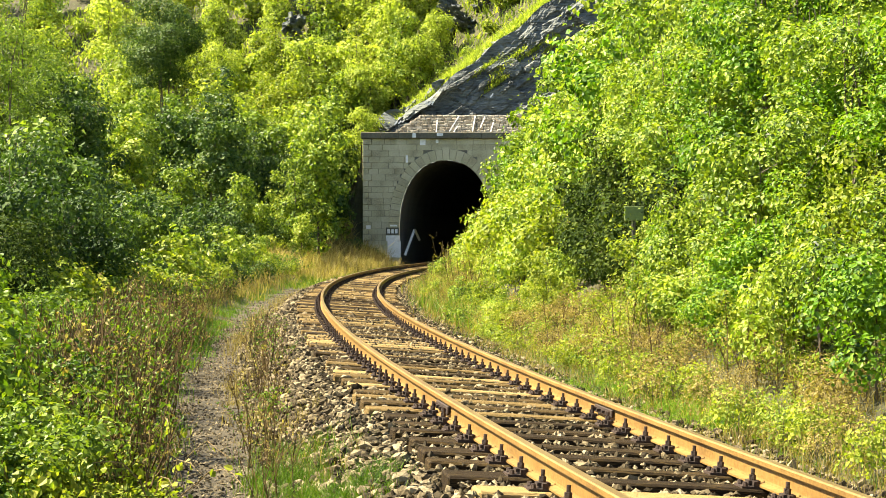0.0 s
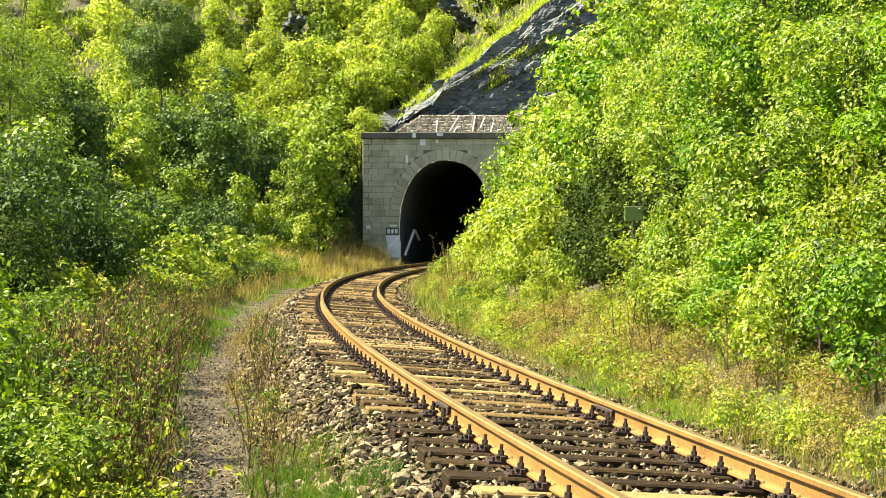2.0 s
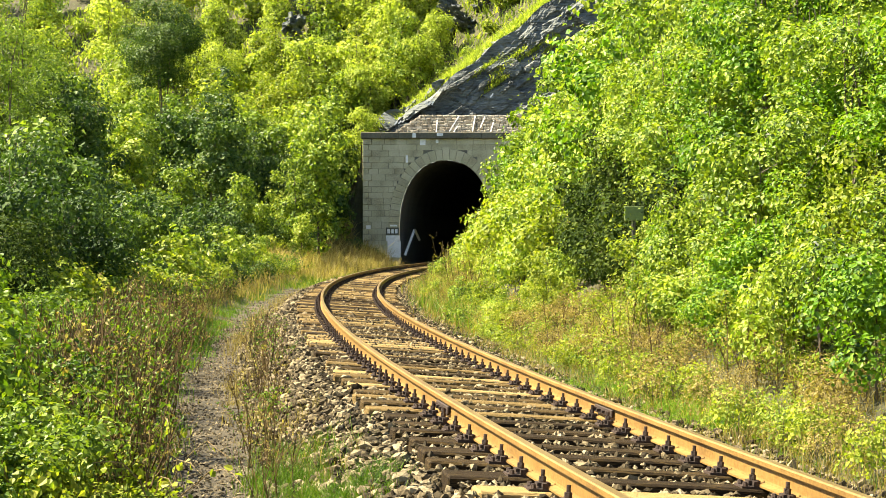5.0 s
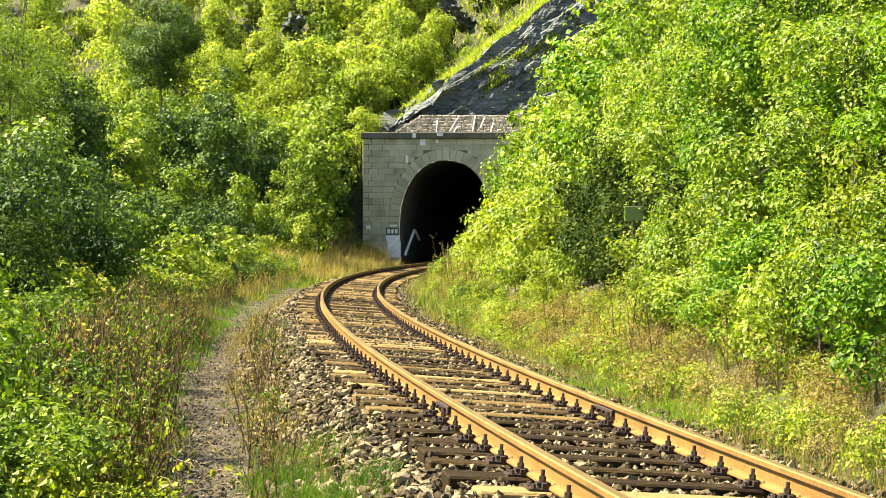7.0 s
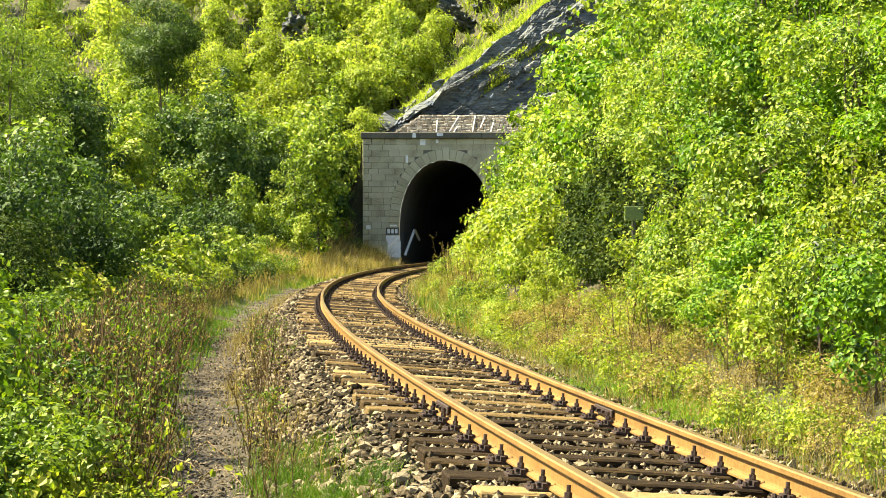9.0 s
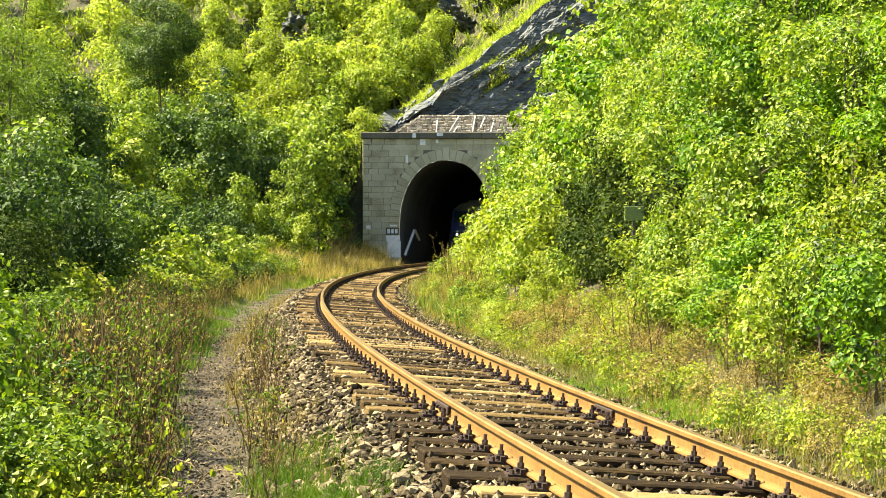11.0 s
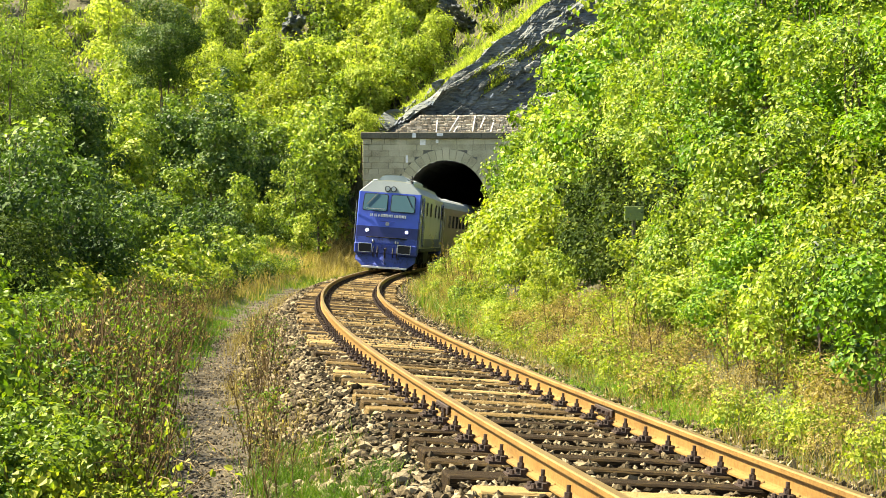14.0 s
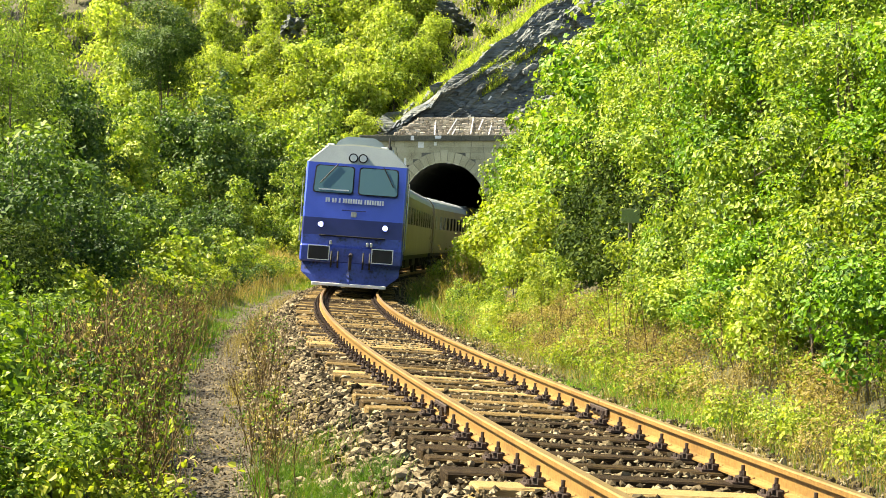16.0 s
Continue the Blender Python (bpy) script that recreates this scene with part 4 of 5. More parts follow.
    part("roof_fan", rod(bmesh.new(), (0, 12.4, 4.2), (0, 12.4, 4.42), 0.75, n=24), BLACK, lo)
    part("exhaust", boxes((-0.3, 0.3, 8.0, 8.6, 4.46, 4.62), bevel=0.02), BLACK, lo)
    for x in (-0.85, 0.72):
        part("horn", boxes((x - 0.12, x + 0.12, 1.5, 1.9, 4.08, 4.28), bevel=0.04), ROOFGREY, lo)
    part("antenna", rod(rod(bmesh.new(), (0.86, 1.7, 4.0), (0.86, 1.7, 4.56), 0.028, n=8), (0.86, 1.7, 4.16), (0.86, 1.7, 4.32), 0.10, 0.07, n=12), BLACK, lo)
    bogie_part(lo, 3.6, (-2.05, 0.0, 2.05), 0.55)
    bogie_part(lo, 13.4, (-2.05, 0.0, 2.05), 0.55)
    part("fuel_tank", boxes((-1.25, 1.25, 6.9, 10.1, 0.35, 1.1), bevel=0.1), BLACK, lo)
    part("underframe", boxes((-1.35, 1.35, 0.3, L - 0.3, 0.95, 1.2)), BLACK, lo)
    return lo


def build_coach():
    co = thing("passenger_coach", "brown-grey passenger coach with dark windows and grey roof", "railway coach", "coaches of the train")
    L, W = 24.5, 2.83
    bm = prism(body_outline(W, 1.0, 2.15, 2.15 + 0.01, 0.005), 0.25, L - 0.25)
    part("lower_side", bm, COACHLOW, co, "brown-grey lower body side")
    out = [(-W / 2 + 0.004, 2.16), (-W / 2 + 0.004, 3.2)]
    out += [(-(W / 2) * math.cos(math.pi * k / 12) ** 0.6 if k < 6 else (W / 2) * max(-math.cos(math.pi * k / 12), 0) ** 0.6, 3.2 + 0.85 * math.sin(math.pi * k / 12)) for k in range(1, 12)]
    out += [(W / 2 - 0.004, 3.2), (W / 2 - 0.004, 2.16)]
    bm = prism(out, 0.25, L - 0.25)
    up = part("upper_body", bm, [COACHLOW, ROOFGREY], co, "brown-grey upper side under a grey roof")
    for p in up.data.polygons:
        p.material_index = 1 if p.normal.z > 0.35 and p.center.z > 3.25 else 0
    wy = [3.2 + 1.95 * k for k in range(10)]
    for sx in (-1, 1):
        x0, x1 = sorted((sx * (W / 2 - 0.02), sx * (W / 2 + 0.012)))
        for y in wy:
            part("window", boxes((x0, x1, y, y + 0.95, 2.3, 3.02), bevel=0.006), DARKPANE, co)
        for y in (0.75, L - 1.55):
            dr = part("door", boxes((x0, x1 + 0.004, y, y + 0.8, 1.05, 3.2), bevel=0.006), COACHLOW, co)
            xa, xb = sorted((sx * (W / 2), sx * (W / 2 + 0.024)))
            part("door_window", boxes((xa, xb, y + 0.18, y + 0.62, 2.3, 3.0)), DARKPANE, dr)
            part("step", boxes((min(sx * 1.1, sx * 1.45), max(sx * 1.1, sx * 1.45), y, y + 0.8, 0.55, 0.6)), BLACK, co)
    for y0, y1 in ((-0.02, 0.25), (L - 0.25, L + 0.02)):
        part("gangway", boxes((-0.55, 0.55, y0, y1, 1.15, 3.35), bevel=0.03), RUBBER, co)
    for y in range(4, 24, 4):
        part("roof_vent", boxes((-0.2, 0.2, y, y + 0.4, 4.0, 4.14), bevel=0.03), ROOFGREY, co)
    bogie_part(co, 3.6, (-1.25, 1.25), 0.46)
    bogie_part(co, L - 3.6, (-1.25, 1.25), 0.46)
    part("underframe", boxes((-1.3, 1.3, 0.3, L - 0.3, 0.8, 1.02), (-1.1, 1.1, 8, 11, 0.4, 0.85), (-1.1, 1.1, 13, 15.5, 0.45, 0.85)), BLACK, co)
    return co


loco = build_loco()
coach = build_coach()
coaches = [coach] + [copy_thing(coach, Matrix.Identity(4)) for _ in range(2)]


def vehicle_pose(s, a, b):
    """Front buffer line at s; bogie centres a and b metres behind it, both on the centre line."""
    p, q = Vector(on_track(s + a)), Vector(on_track(s + b))
    ay = (q - p).normalized()
    ax0 = Vector((ay.y, -ay.x, 0)).normalized()
    ax = Vector((ax0.x, ax0.y, -CANT)).normalized()
    az = ax.cross(ay).normalized()
    ax = ay.cross(az)
    m = Matrix((ax, ay, az)).transposed().to_4x4()
    m.translation = p - ay * a
    return m

# ---- plants ----
def limbs(bm, base, top, r, rng, targets, n=6):
    """A bent tapering trunk and limbs reaching to the clumps."""
    base, top = Vector(base), Vector(top)
    pts = [base]
    for k in (1, 2, 3):
        p = base.lerp(top, k / 3) + Vector((*rng.uniform(-0.05, 0.05, 2), 0)) * (top - base).length * 0.6
        pts.append(p)
    for k in range(3):
        rod(bm, pts[k], pts[k + 1], r * (1 - 0.28 * k), r * (1 - 0.28 * (k + 1)), n)
    for t in targets:
        k = rng.uniform(0.35, 0.95)
        j = min(int(k * 3), 2)
        a = pts[j].lerp(pts[j + 1], k * 3 - j)
        t = Vector(t)
        mid = a.lerp(t, 0.5) + Vector((0, 0, 0.08 * (t - a).length))
        rod(bm, a, mid, r * 0.38, r * 0.25, n - 2)
        rod(bm, mid, t, r * 0.25, r * 0.08, 3)


def make_tree(name, label, category, group, seed, height, bare, rad, leaf, dens, material, clumps=26, clump_r=(0.24, 0.42), lobed=0.75, trunk_r=0.11, wide=0.72, stems=1, conic=0.0, blade=leaf_arrays):
    """A trunk with limbs under a crown of many leaf clumps, uneven in outline. bare: height of the clear trunk."""
    rng = np.random.default_rng(seed)
    ch = height - bare
    dens, leaf = dens * 0.86, leaf * 0.98
    cl = []
    for k in range(clumps):
        d = unit(rng.normal(size=(1, 3)))[0]
        q = rng.uniform(lobed * 0.6, 1.0) if k > clumps // 5 else rng.uniform(0, 0.5)
        zz = d[2] * q
        w = rad * (1 - conic * (zz * 0.5 + 0.5)) * (0.85 + 0.3 * rng.random())
        r = rad * rng.uniform(*clump_r)
        cl.append((d[0] * q * (w - r * 0.5), d[1] * q * (w - r * 0.5), bare + ch * 0.5 + zz * (ch * 0.5 - r * 0.6), r, rng.uniform(0.6, 0.95)))
    v, f = clump_leaves(cl, dens, leaf, rng, wide=wide, blade=blade)
    # loose sprays that break the outline
    k = len(f) // 60
    d = unit(rng.normal(size=(k, 3)))
    p = d * np.array([rad, rad, ch * 0.5]) * rng.uniform(0.85, 1.12, (k, 1)) + [0, 0, bare + ch * 0.5]
    p = p[p[:, 2] > 0.1]
    v2, f2 = leaf_arrays(p, d[:len(p)] + rng.normal(size=p.shape) * 0.6, leaf * rng.uniform(0.6, 1.2, len(p)), rng, wide)
    ob = thing(name, label, category, group)
    bm = bmesh.new()
    for k in range(stems):
        a = rng.uniform(0, 6.28)
        o = 0.0 if stems == 1 else rad * 0.25
        tg = [c[:3] for c in cl[k::stems]][:9 if stems == 1 else 3]
        limbs(bm, (math.cos(a) * o * 0.4, math.sin(a) * o * 0.4, -0.3), (math.cos(a) * o, math.sin(a) * o, bare + ch * 0.8), trunk_r, rng, tg, 6 if stems == 1 else 5)
    if stems == 1:
        part("trunk", bm, BARK, ob)
    else:
        tagged(part("branchwork", bm, BARK, ob), kind="stuff")
    cr = new("crown" if stems == 1 else "foliage", mesh_np("crown", np.concatenate([v, v2]), np.concatenate([f, f2 + len(v)]), material))
    cr.parent = ob
    return ob


def plant(variants, spots, rng, sink=0.08, lean=4):
    """spots: (x, y, scale). Each variant's first spot takes the original, the rest copies."""
    jobs = {}
    for i, (x, y, sc) in enumerate(spots):
        jobs.setdefault(i % len(variants), []).append((x, y, sc))
    out = []
    for k, lst in jobs.items():
        ms = []
        for x, y, sc in lst:
            z = float(ground_z(x, y)) - sink
            ms.append(Matrix.Translation((x, y, z)) @ pose(0, 0, 0, rng.uniform(-lean, lean), rng.uniform(-lean, lean), rng.uniform(0, 360)) @ Matrix.Diagonal((sc, sc, sc * rng.uniform(0.9, 1.12), 1)))
        out += [copy_thing(variants[k], m) for m in ms[1:]]
        variants[k].matrix_basis = ms[0]
        out.append(variants[k])
    return out


def by_track(s, u):
    p = on_track(s, u)
    return float(p[0]), float(p[1])


def blades(spots, h, w, rng, lean=0.35, bend=0.3):
    """Grass: bent tapered blades."""
    k = len(spots)
    a = rng.random(k) * 6.28
    t = np.stack([np.cos(a), np.sin(a), np.zeros(k)], 1)
    h = np.asarray(h).reshape(-1, 1)
    w = np.asarray(w).reshape(-1, 1)
    ln = rng.normal(size=(k, 3)) * lean * h
    ln[:, 2] = 0
    up = np.array([[0, 0, 1.0]])
    mid = spots + up * h * 0.55 + ln * 0.35
    tip = spots + up * h * (1 - bend * rng.random((k, 1))) + ln
    v = np.stack([spots - t * w / 2, spots + t * w / 2, mid - t * w * 0.38, mid + t * w * 0.38, tip], 1).reshape(-1, 3)
    i = np.arange(k)[:, None] * 5
    return v, np.concatenate([i + [[0, 1, 3]], i + [[0, 3, 2]], i + [[2, 3, 4]]], 1).reshape(-1, 3)


def grass(name, label, n, s0, s1, u0, u1, h0, h1, w, material, seed, power=1.2, tufts=60, spread=0.16, lean=0.3):
    rng = np.random.default_rng(seed)
    cx, cy, cu, cs = scatter_track(tufts, s0, s1, u0, u1, rng, power)
    k = rng.integers(0, tufts, n)
    x, y = cx[k] + rng.normal(size=n) * spread, cy[k] + rng.normal(size=n) * spread
    th = h0 + (h1 - h0) * rng.random(tufts)
    h = th[k] * rng.uniform(0.5, 1.1, n)
    z = ground_z(x, y) - 0.02
    v, f = blades(np.stack([x, y, z], 1), h, w * rng.uniform(0.6, 1.3, n), rng, lean)
    return tagged(new(name, mesh_np(name, v, f, material)), label, "grass", kind="stuff")


def make_weed(seed, height, stems, material, leafy, leaf_mat, spread=0.25):
    """A clump of tall dry stalks with shrivelled leaflets."""
    rng = np.random.default_rng(seed)
    ob = thing("dry_weed", "clump of tall brown dried weed stalks beside the path", "weed", "dry weeds along the path")
    bm = bmesh.new()
    pc, nc = [], []
    for k in range(stems):
        b = Vector((*rng.normal(size=2) * spread * 0.6, -0.05))
        h = height * rng.uniform(0.55, 1.05)
        t = b + Vector((*rng.normal(size=2) * spread * 0.7, h))
        m = b.lerp(t, 0.5) + Vector((*rng.normal(size=2) * 0.03, 0))
        rod(bm, b, m, 0.007, 0.006, 4)
        rod(bm, m, t, 0.006, 0.003, 4)
        for j in range(3):
            a = m.lerp(t, rng.uniform(0.1, 0.8))
            e = a + Vector((*rng.normal(size=2) * 0.09, rng.uniform(0.08, 0.22)))
            rod(bm, a, e, 0.003, 0.002, 3)
            for _ in range(leafy):
                pc.append(a.lerp(e, rng.uniform(0.2, 1.1)) + Vector(rng.normal(size=3) * 0.02))
        for _ in range(leafy * 2):
            pc.append(b.lerp(t, rng.uniform(0.3, 1.0)) + Vector(rng.normal(size=3) * 0.035))
    tagged(part("stalk_tuft", bm, material, ob), kind="stuff")
    pc = np.array(pc)
    v, f = leaf_arrays(pc, rng.normal(size=pc.shape), rng.uniform(0.02, 0.06, len(pc)), rng, 0.5)
    lv = new("dried_foliage", mesh_np("dried_leaves", v, f, leaf_mat))
    lv.parent = ob
    return ob


# lineside shrubs on the bank right of the track
G_R = "shrubs on the sunny bank beside the track"
rng = np.random.default_rng(21)
low_near = [make_tree("shrub", "low leafy green shrub on the bank beside the track", "shrub", G_R, 100 + k, 1.9, 0.0, 1.0, 0.070, 3800, m, 22, (0.18, 0.36), trunk_r=0.018, stems=5) for k, m in enumerate((LEAF_BRIGHT, LEAF_YELLOW, LEAF_LUSH, LEAF_BRIGHT))]
tall_near = [make_tree("tall_shrub", "tall bright green broadleaf shrub on the bank", "shrub", G_R, 110 + k, 4.6, 0.2, 1.7, 0.076, 3100, m, 38, (0.14, 0.29), trunk_r=0.035, stems=5) for k, m in enumerate((LEAF_BRIGHT, LEAF_LUSH, LEAF_BRIGHT, LEAF_LUSH))]
low_mid = [make_tree("shrub", "yellow-green leafy shrub on the bank beside the track", "shrub", G_R, 120 + k, 2.3, 0.0, 1.15, 0.125, 1050, m, 19, (0.22, 0.42), trunk_r=0.02, stems=5) for k, m in enumerate((LEAF_YELLOW, LEAF_BRIGHT, LEAF_YELLOW))]
tall_mid = [make_tree("tall_shrub", "tall yellow-green broadleaf shrub on the bank", "shrub", G_R, 130 + k, 5.4, 0.3, 1.9, 0.17, 600, m, 34, (0.16, 0.31), trunk_r=0.04, stems=5) for k, m in enumerate((LEAF_BRIGHT, LEAF_LUSH, LEAF_BRIGHT))]
spots = [(*by_track(s + rng.uniform(-0.4, 0.4), 4.0 + rng.uniform(-0.25, 0.4)), rng.uniform(0.6, 1.0)) for s in np.arange(13.2, 34, 1.25)]
spots += [(*by_track(s + rng.uniform(-0.4, 0.4), 5.0 + rng.uniform(-0.2, 0.5)), rng.uniform(0.9, 1.35)) for s in np.arange(14, 36, 1.9)]
spots += [(3.0, 25.4, 0.95)]
spots = [q for q in spots if not 27.5 < q[1] < 31.5]      # a hollow in the hedge, where darkened shrubs stand in for shade


def clear_hollow(spots):
    """Move growth up the bank or shrink it, to open the hollow to the camera's view."""
    out = []
    for x, y, sc in spots:
        if 30 < y < 40 and 0.078 < x / y < 0.112:
            x += 4.0
        elif 25 < y < 28 and 0.1 < x / y < 0.13:
            x += 0.75
        elif 33 < y < 36 and 0.06 < x / y < 0.078:
            sc *= 0.7
        out.append((x, y, sc))
    return out


plant(low_near, clear_hollow(spots) + [(3.62, 26.9, 0.95)], rng)
spots = [(*by_track(s + rng.uniform(-0.5, 0.5), 6.3 + rng.uniform(-0.4, 0.6)), rng.uniform(0.85, 1.15)) for s in np.arange(14.5, 40, 1.7)]
plant(tall_near, spots, rng)
spots = [(*by_track(s + rng.uniform(-0.5, 0.5), 4.25 + rng.uniform(-0.2, 0.5)), rng.uniform(0.5, 0.8)) for s in np.arange(34, 66, 1.5)]
spots += [(*by_track(s + rng.uniform(-0.5, 0.5), 4.9 + rng.uniform(-0.2, 0.5)), rng.uniform(0.9, 1.3)) for s in np.arange(36, 70, 2.0)]
spots += [(*by_track(s + rng.uniform(-0.5, 0.5), 3.95 + rng.uniform(-0.1, 0.4)), rng.uniform(0.55, 0.95)) for s in np.arange(66, 104, 1.9)]
spots += [(*by_track(s + rng.uniform(-0.5, 0.5), 2.95 + rng.uniform(-0.15, 0.3)), rng.uniform(0.4, 0.62)) for s in np.arange(60, 98, 1.3)]
spots += [(*by_track(s + rng.uniform(-0.5, 0.5), 2.95 + rng.uniform(-0.5, 0.5)), rng.uniform(0.26, 0.48)) for s in np.arange(33, 62, 1.1)]
plant(low_mid, clear_hollow(spots), rng)
spots = [(*by_track(s + rng.uniform(-0.5, 0.5), 6.7 + rng.uniform(-0.3, 0.6)), rng.uniform(0.8, 1.1)) for s in np.arange(38, 78, 2.0)]
spots += [(*by_track(s + rng.uniform(-0.6, 0.6), 9.2 + rng.uniform(-0.5, 0.8)), rng.uniform(1.0, 1.35)) for s in np.arange(44, 80, 4.5)]
spots += [(*by_track(s + rng.uniform(-0.5, 0.5), 6.2 + rng.uniform(-0.2, 0.6)), rng.uniform(0.75, 1.0)) for s in np.arange(78, 106, 2.6)]
spots += [((hx - 784) / 2926 * yy, yy, sc) for hx, yy, sc in ((1062, 62, 1.62), (1092, 68, 1.75), (1036, 72, 1.2), (1130, 64, 1.7))]
plant(tall_mid, spots, rng)
tall_back = [make_tree("tall_shrub", "tall bright green broadleaf shrub higher on the bank", "shrub", G_R, 150 + k, 5.2, 0.3, 1.9, 0.11, 1500, m, 36, (0.16, 0.30), trunk_r=0.04, stems=4) for k, m in enumerate((LEAF_BRIGHT, LEAF_MID))]
spots = [(*by_track(s + rng.uniform(-0.6, 0.6), 8.4 + rng.uniform(-0.5, 0.8)), rng.uniform(0.95, 1.25)) for s in np.arange(20, 44, 2.4)]
plant(tall_back, spots, rng)

# Shade of the hollow is put into these shrubs' leaf colour
shade_toned = [make_tree("shrub", "shrub in a hollow of the hedge, leaf colour darkened for shade", "shrub", G_R, 140 + k, 2.6, 0.0, 1.2, 0.10, 1500, LEAF_SHADE_TONE, 20, (0.22, 0.4), trunk_r=0.02, stems=5) for k in range(2)]
plant(shade_toned, [(*by_track(s, u), sc) for s, u, sc in ((27.6, 5.0, 0.9), (29.0, 4.8, 0.85), (30.6, 4.9, 0.95), (32.0, 4.8, 0.9))] + [(3.55, 35.4, 0.9), (3.3, 36.8, 0.85), (3.85, 34.6, 1.05), (4.0, 36.6, 1.2), (3.4, 38.5, 1.1), (3.95, 33.6, 0.8)], rng)

# brambles and bushes beyond the path
G_L = "brambles beside the path"
rng = np.random.default_rng(31)
bramble = [make_tree("bramble", "low tangled bramble bush with green and yellowing leaves", "bramble", G_L, 200 + k, 0.95, 0.0, 1.05, 0.058, 3400, m, 24, (0.18, 0.36), trunk_r=0.012, stems=6, wide=0.72, blade=broad_leaf_arrays) for k, m in enumerate((LEAF_BRAMBLE, LEAF_BRAMBLE, LEAF_MID))]
spots = [(*by_track(s + rng.uniform(-0.3, 0.3), u + (0.72 if s < 12 else 0.45) + rng.uniform(-0.2, 0.2)), sc * rng.uniform(0.85, 1.1)) for s, u, sc in
         ((10.0, -4.75, 0.62), (10.8, -5.3, 0.85), (11.4, -4.7, 0.72), (12.2, -5.4, 0.95), (12.8, -4.75, 0.75), (13.8, -5.5, 1.0), (14.2, -4.9, 0.8), (15.3, -5.7, 1.05), (15.9, -5.0, 0.8),
          (17.0, -5.9, 1.1), (17.6, -5.1, 0.85), (19.0, -6.1, 1.15), (19.6, -5.2, 0.85), (21.2, -6.2, 1.1), (21.8, -5.3, 0.85), (16.5, -6.9, 1.1), (14.4, -6.4, 1.0), (24.0, -5.5, 0.9), (26.5, -5.6, 0.9), (29.0, -5.4, 0.9),
          (32, -5.5, 0.9), (35, -5.6, 0.9), (38, -5.4, 0.95), (23.5, -6.8, 1.15), (27, -7.0, 1.1))]
plant(bramble, spots, rng)
yb = [make_tree("bramble", "bramble with large yellow-green lit leaves beside the path", "bramble", G_L, 205 + k, 0.8, 0.0, 0.75, 0.078, 1300, LEAF_YELLOW, 12, (0.25, 0.42), trunk_r=0.01, stems=5, wide=0.75, blade=broad_leaf_arrays) for k in range(2)]
plant(yb, [(-2.45, 9.8, 0.7), (-2.2, 10.2, 0.5), (-2.05, 10.9, 0.5), (-2.62, 10.6, 0.75), (-2.3, 11.6, 0.6), (-2.8, 12.4, 0.75), (-2.95, 11.2, 0.9)], rng)


def make_cane(seed):
    """An arching bare cane with a few large yellow leaves."""
    rng = np.random.default_rng(seed)
    ob = thing("bramble_cane", "arching tan bramble cane with a few yellow leaves", "bramble", G_L)
    reach, high, a = rng.uniform(0.5, 0.9), rng.uniform(0.35, 0.6), rng.uniform(0, 6.28)
    pts = [Vector((math.cos(a) * reach * k / 6, math.sin(a) * reach * k / 6, -0.05 + high * math.sin(math.pi * min(k / 6 * 0.72, 1)))) + Vector(rng.normal(size=3) * 0.012) for k in range(7)]
    bm = bmesh.new()
    for k in range(6):
        rod(bm, pts[k], pts[k + 1], 0.006 - 0.0006 * k, 0.006 - 0.0006 * (k + 1), 5)
    part("cane", bm, CANE, ob)
    c = np.array([pts[1 + k % 6].lerp(pts[k % 6], rng.random())[:] for k in range(7)]) + rng.normal(size=(7, 3)) * 0.03
    v, f = broad_leaf_arrays(c, rng.normal(size=(7, 3)) * 0.5 + [0, -0.5, 0.8], rng.uniform(0.05, 0.085, 7), rng, 0.75)
    lv = new("foliage", mesh_np("cane_leaves", v, f, LEAF_YELLOW))
    lv.parent = ob
    return ob


canes = [make_cane(206 + k) for k in range(5)]
cane_rng = np.random.default_rng(209)
plant(canes, [(x, y, s) for x, y, s in zip(cane_rng.uniform(-2.75, -1.75, 26), cane_rng.uniform(9.6, 12.4, 26), cane_rng.uniform(0.7, 1.2, 26))], cane_rng, 0.0, 8)
bush = [make_tree("bush", "dense green bush on the bank beyond the path", "bush", "bushes beyond the path", 210 + k, 2.7, 0.0, 1.5, 0.16, 800, m, 26, (0.2, 0.38), trunk_r=0.025, stems=5) for k, m in enumerate((LEAF_DARK, LEAF_MID, LEAF_DARK))]
# These bushes lie in shade; their leaf colours are darkened for it
near_bush = [make_tree("bush", "dense bush with brown twigs above the brambles", "bush", "bushes beyond the path", 215 + k, 2.7, 0.0, 1.5, 0.085, 2300, m, 24, (0.2, 0.38), trunk_r=0.025, stems=6) for k, m in enumerate((LEAF_SHADE_TONE, LEAF_DARK))]
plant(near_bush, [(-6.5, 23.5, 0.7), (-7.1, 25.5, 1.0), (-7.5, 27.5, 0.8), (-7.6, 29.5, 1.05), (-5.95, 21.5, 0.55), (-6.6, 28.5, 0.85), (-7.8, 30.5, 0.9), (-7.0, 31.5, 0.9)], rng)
spots = [(-7.9, 33, 1.0), (-9.2, 35, 1.2), (-9.0, 39, 1.0), (-10.5, 42, 1.2), (-9.0, 45, 0.9), (-11.5, 48, 1.2), (-9.5, 51, 0.85), (-12.5, 54, 1.1),
         (-8.9, 57, 0.8), (-11, 60, 1.0), (-9.2, 63, 0.75), (-14, 63, 1.2), (-10.2, 68, 0.9), (-12.5, 72, 1.0), (-9.8, 76, 0.8), (-11.2, 82, 0.95), (-8.8, 86, 0.8), (-9.8, 91, 0.9), (-7.9, 95, 0.7), (-8.6, 100, 0.8), (-4.5, 106.8, 0.5), (-5.8, 106.0, 0.6)]
plant(bush, spots, rng)

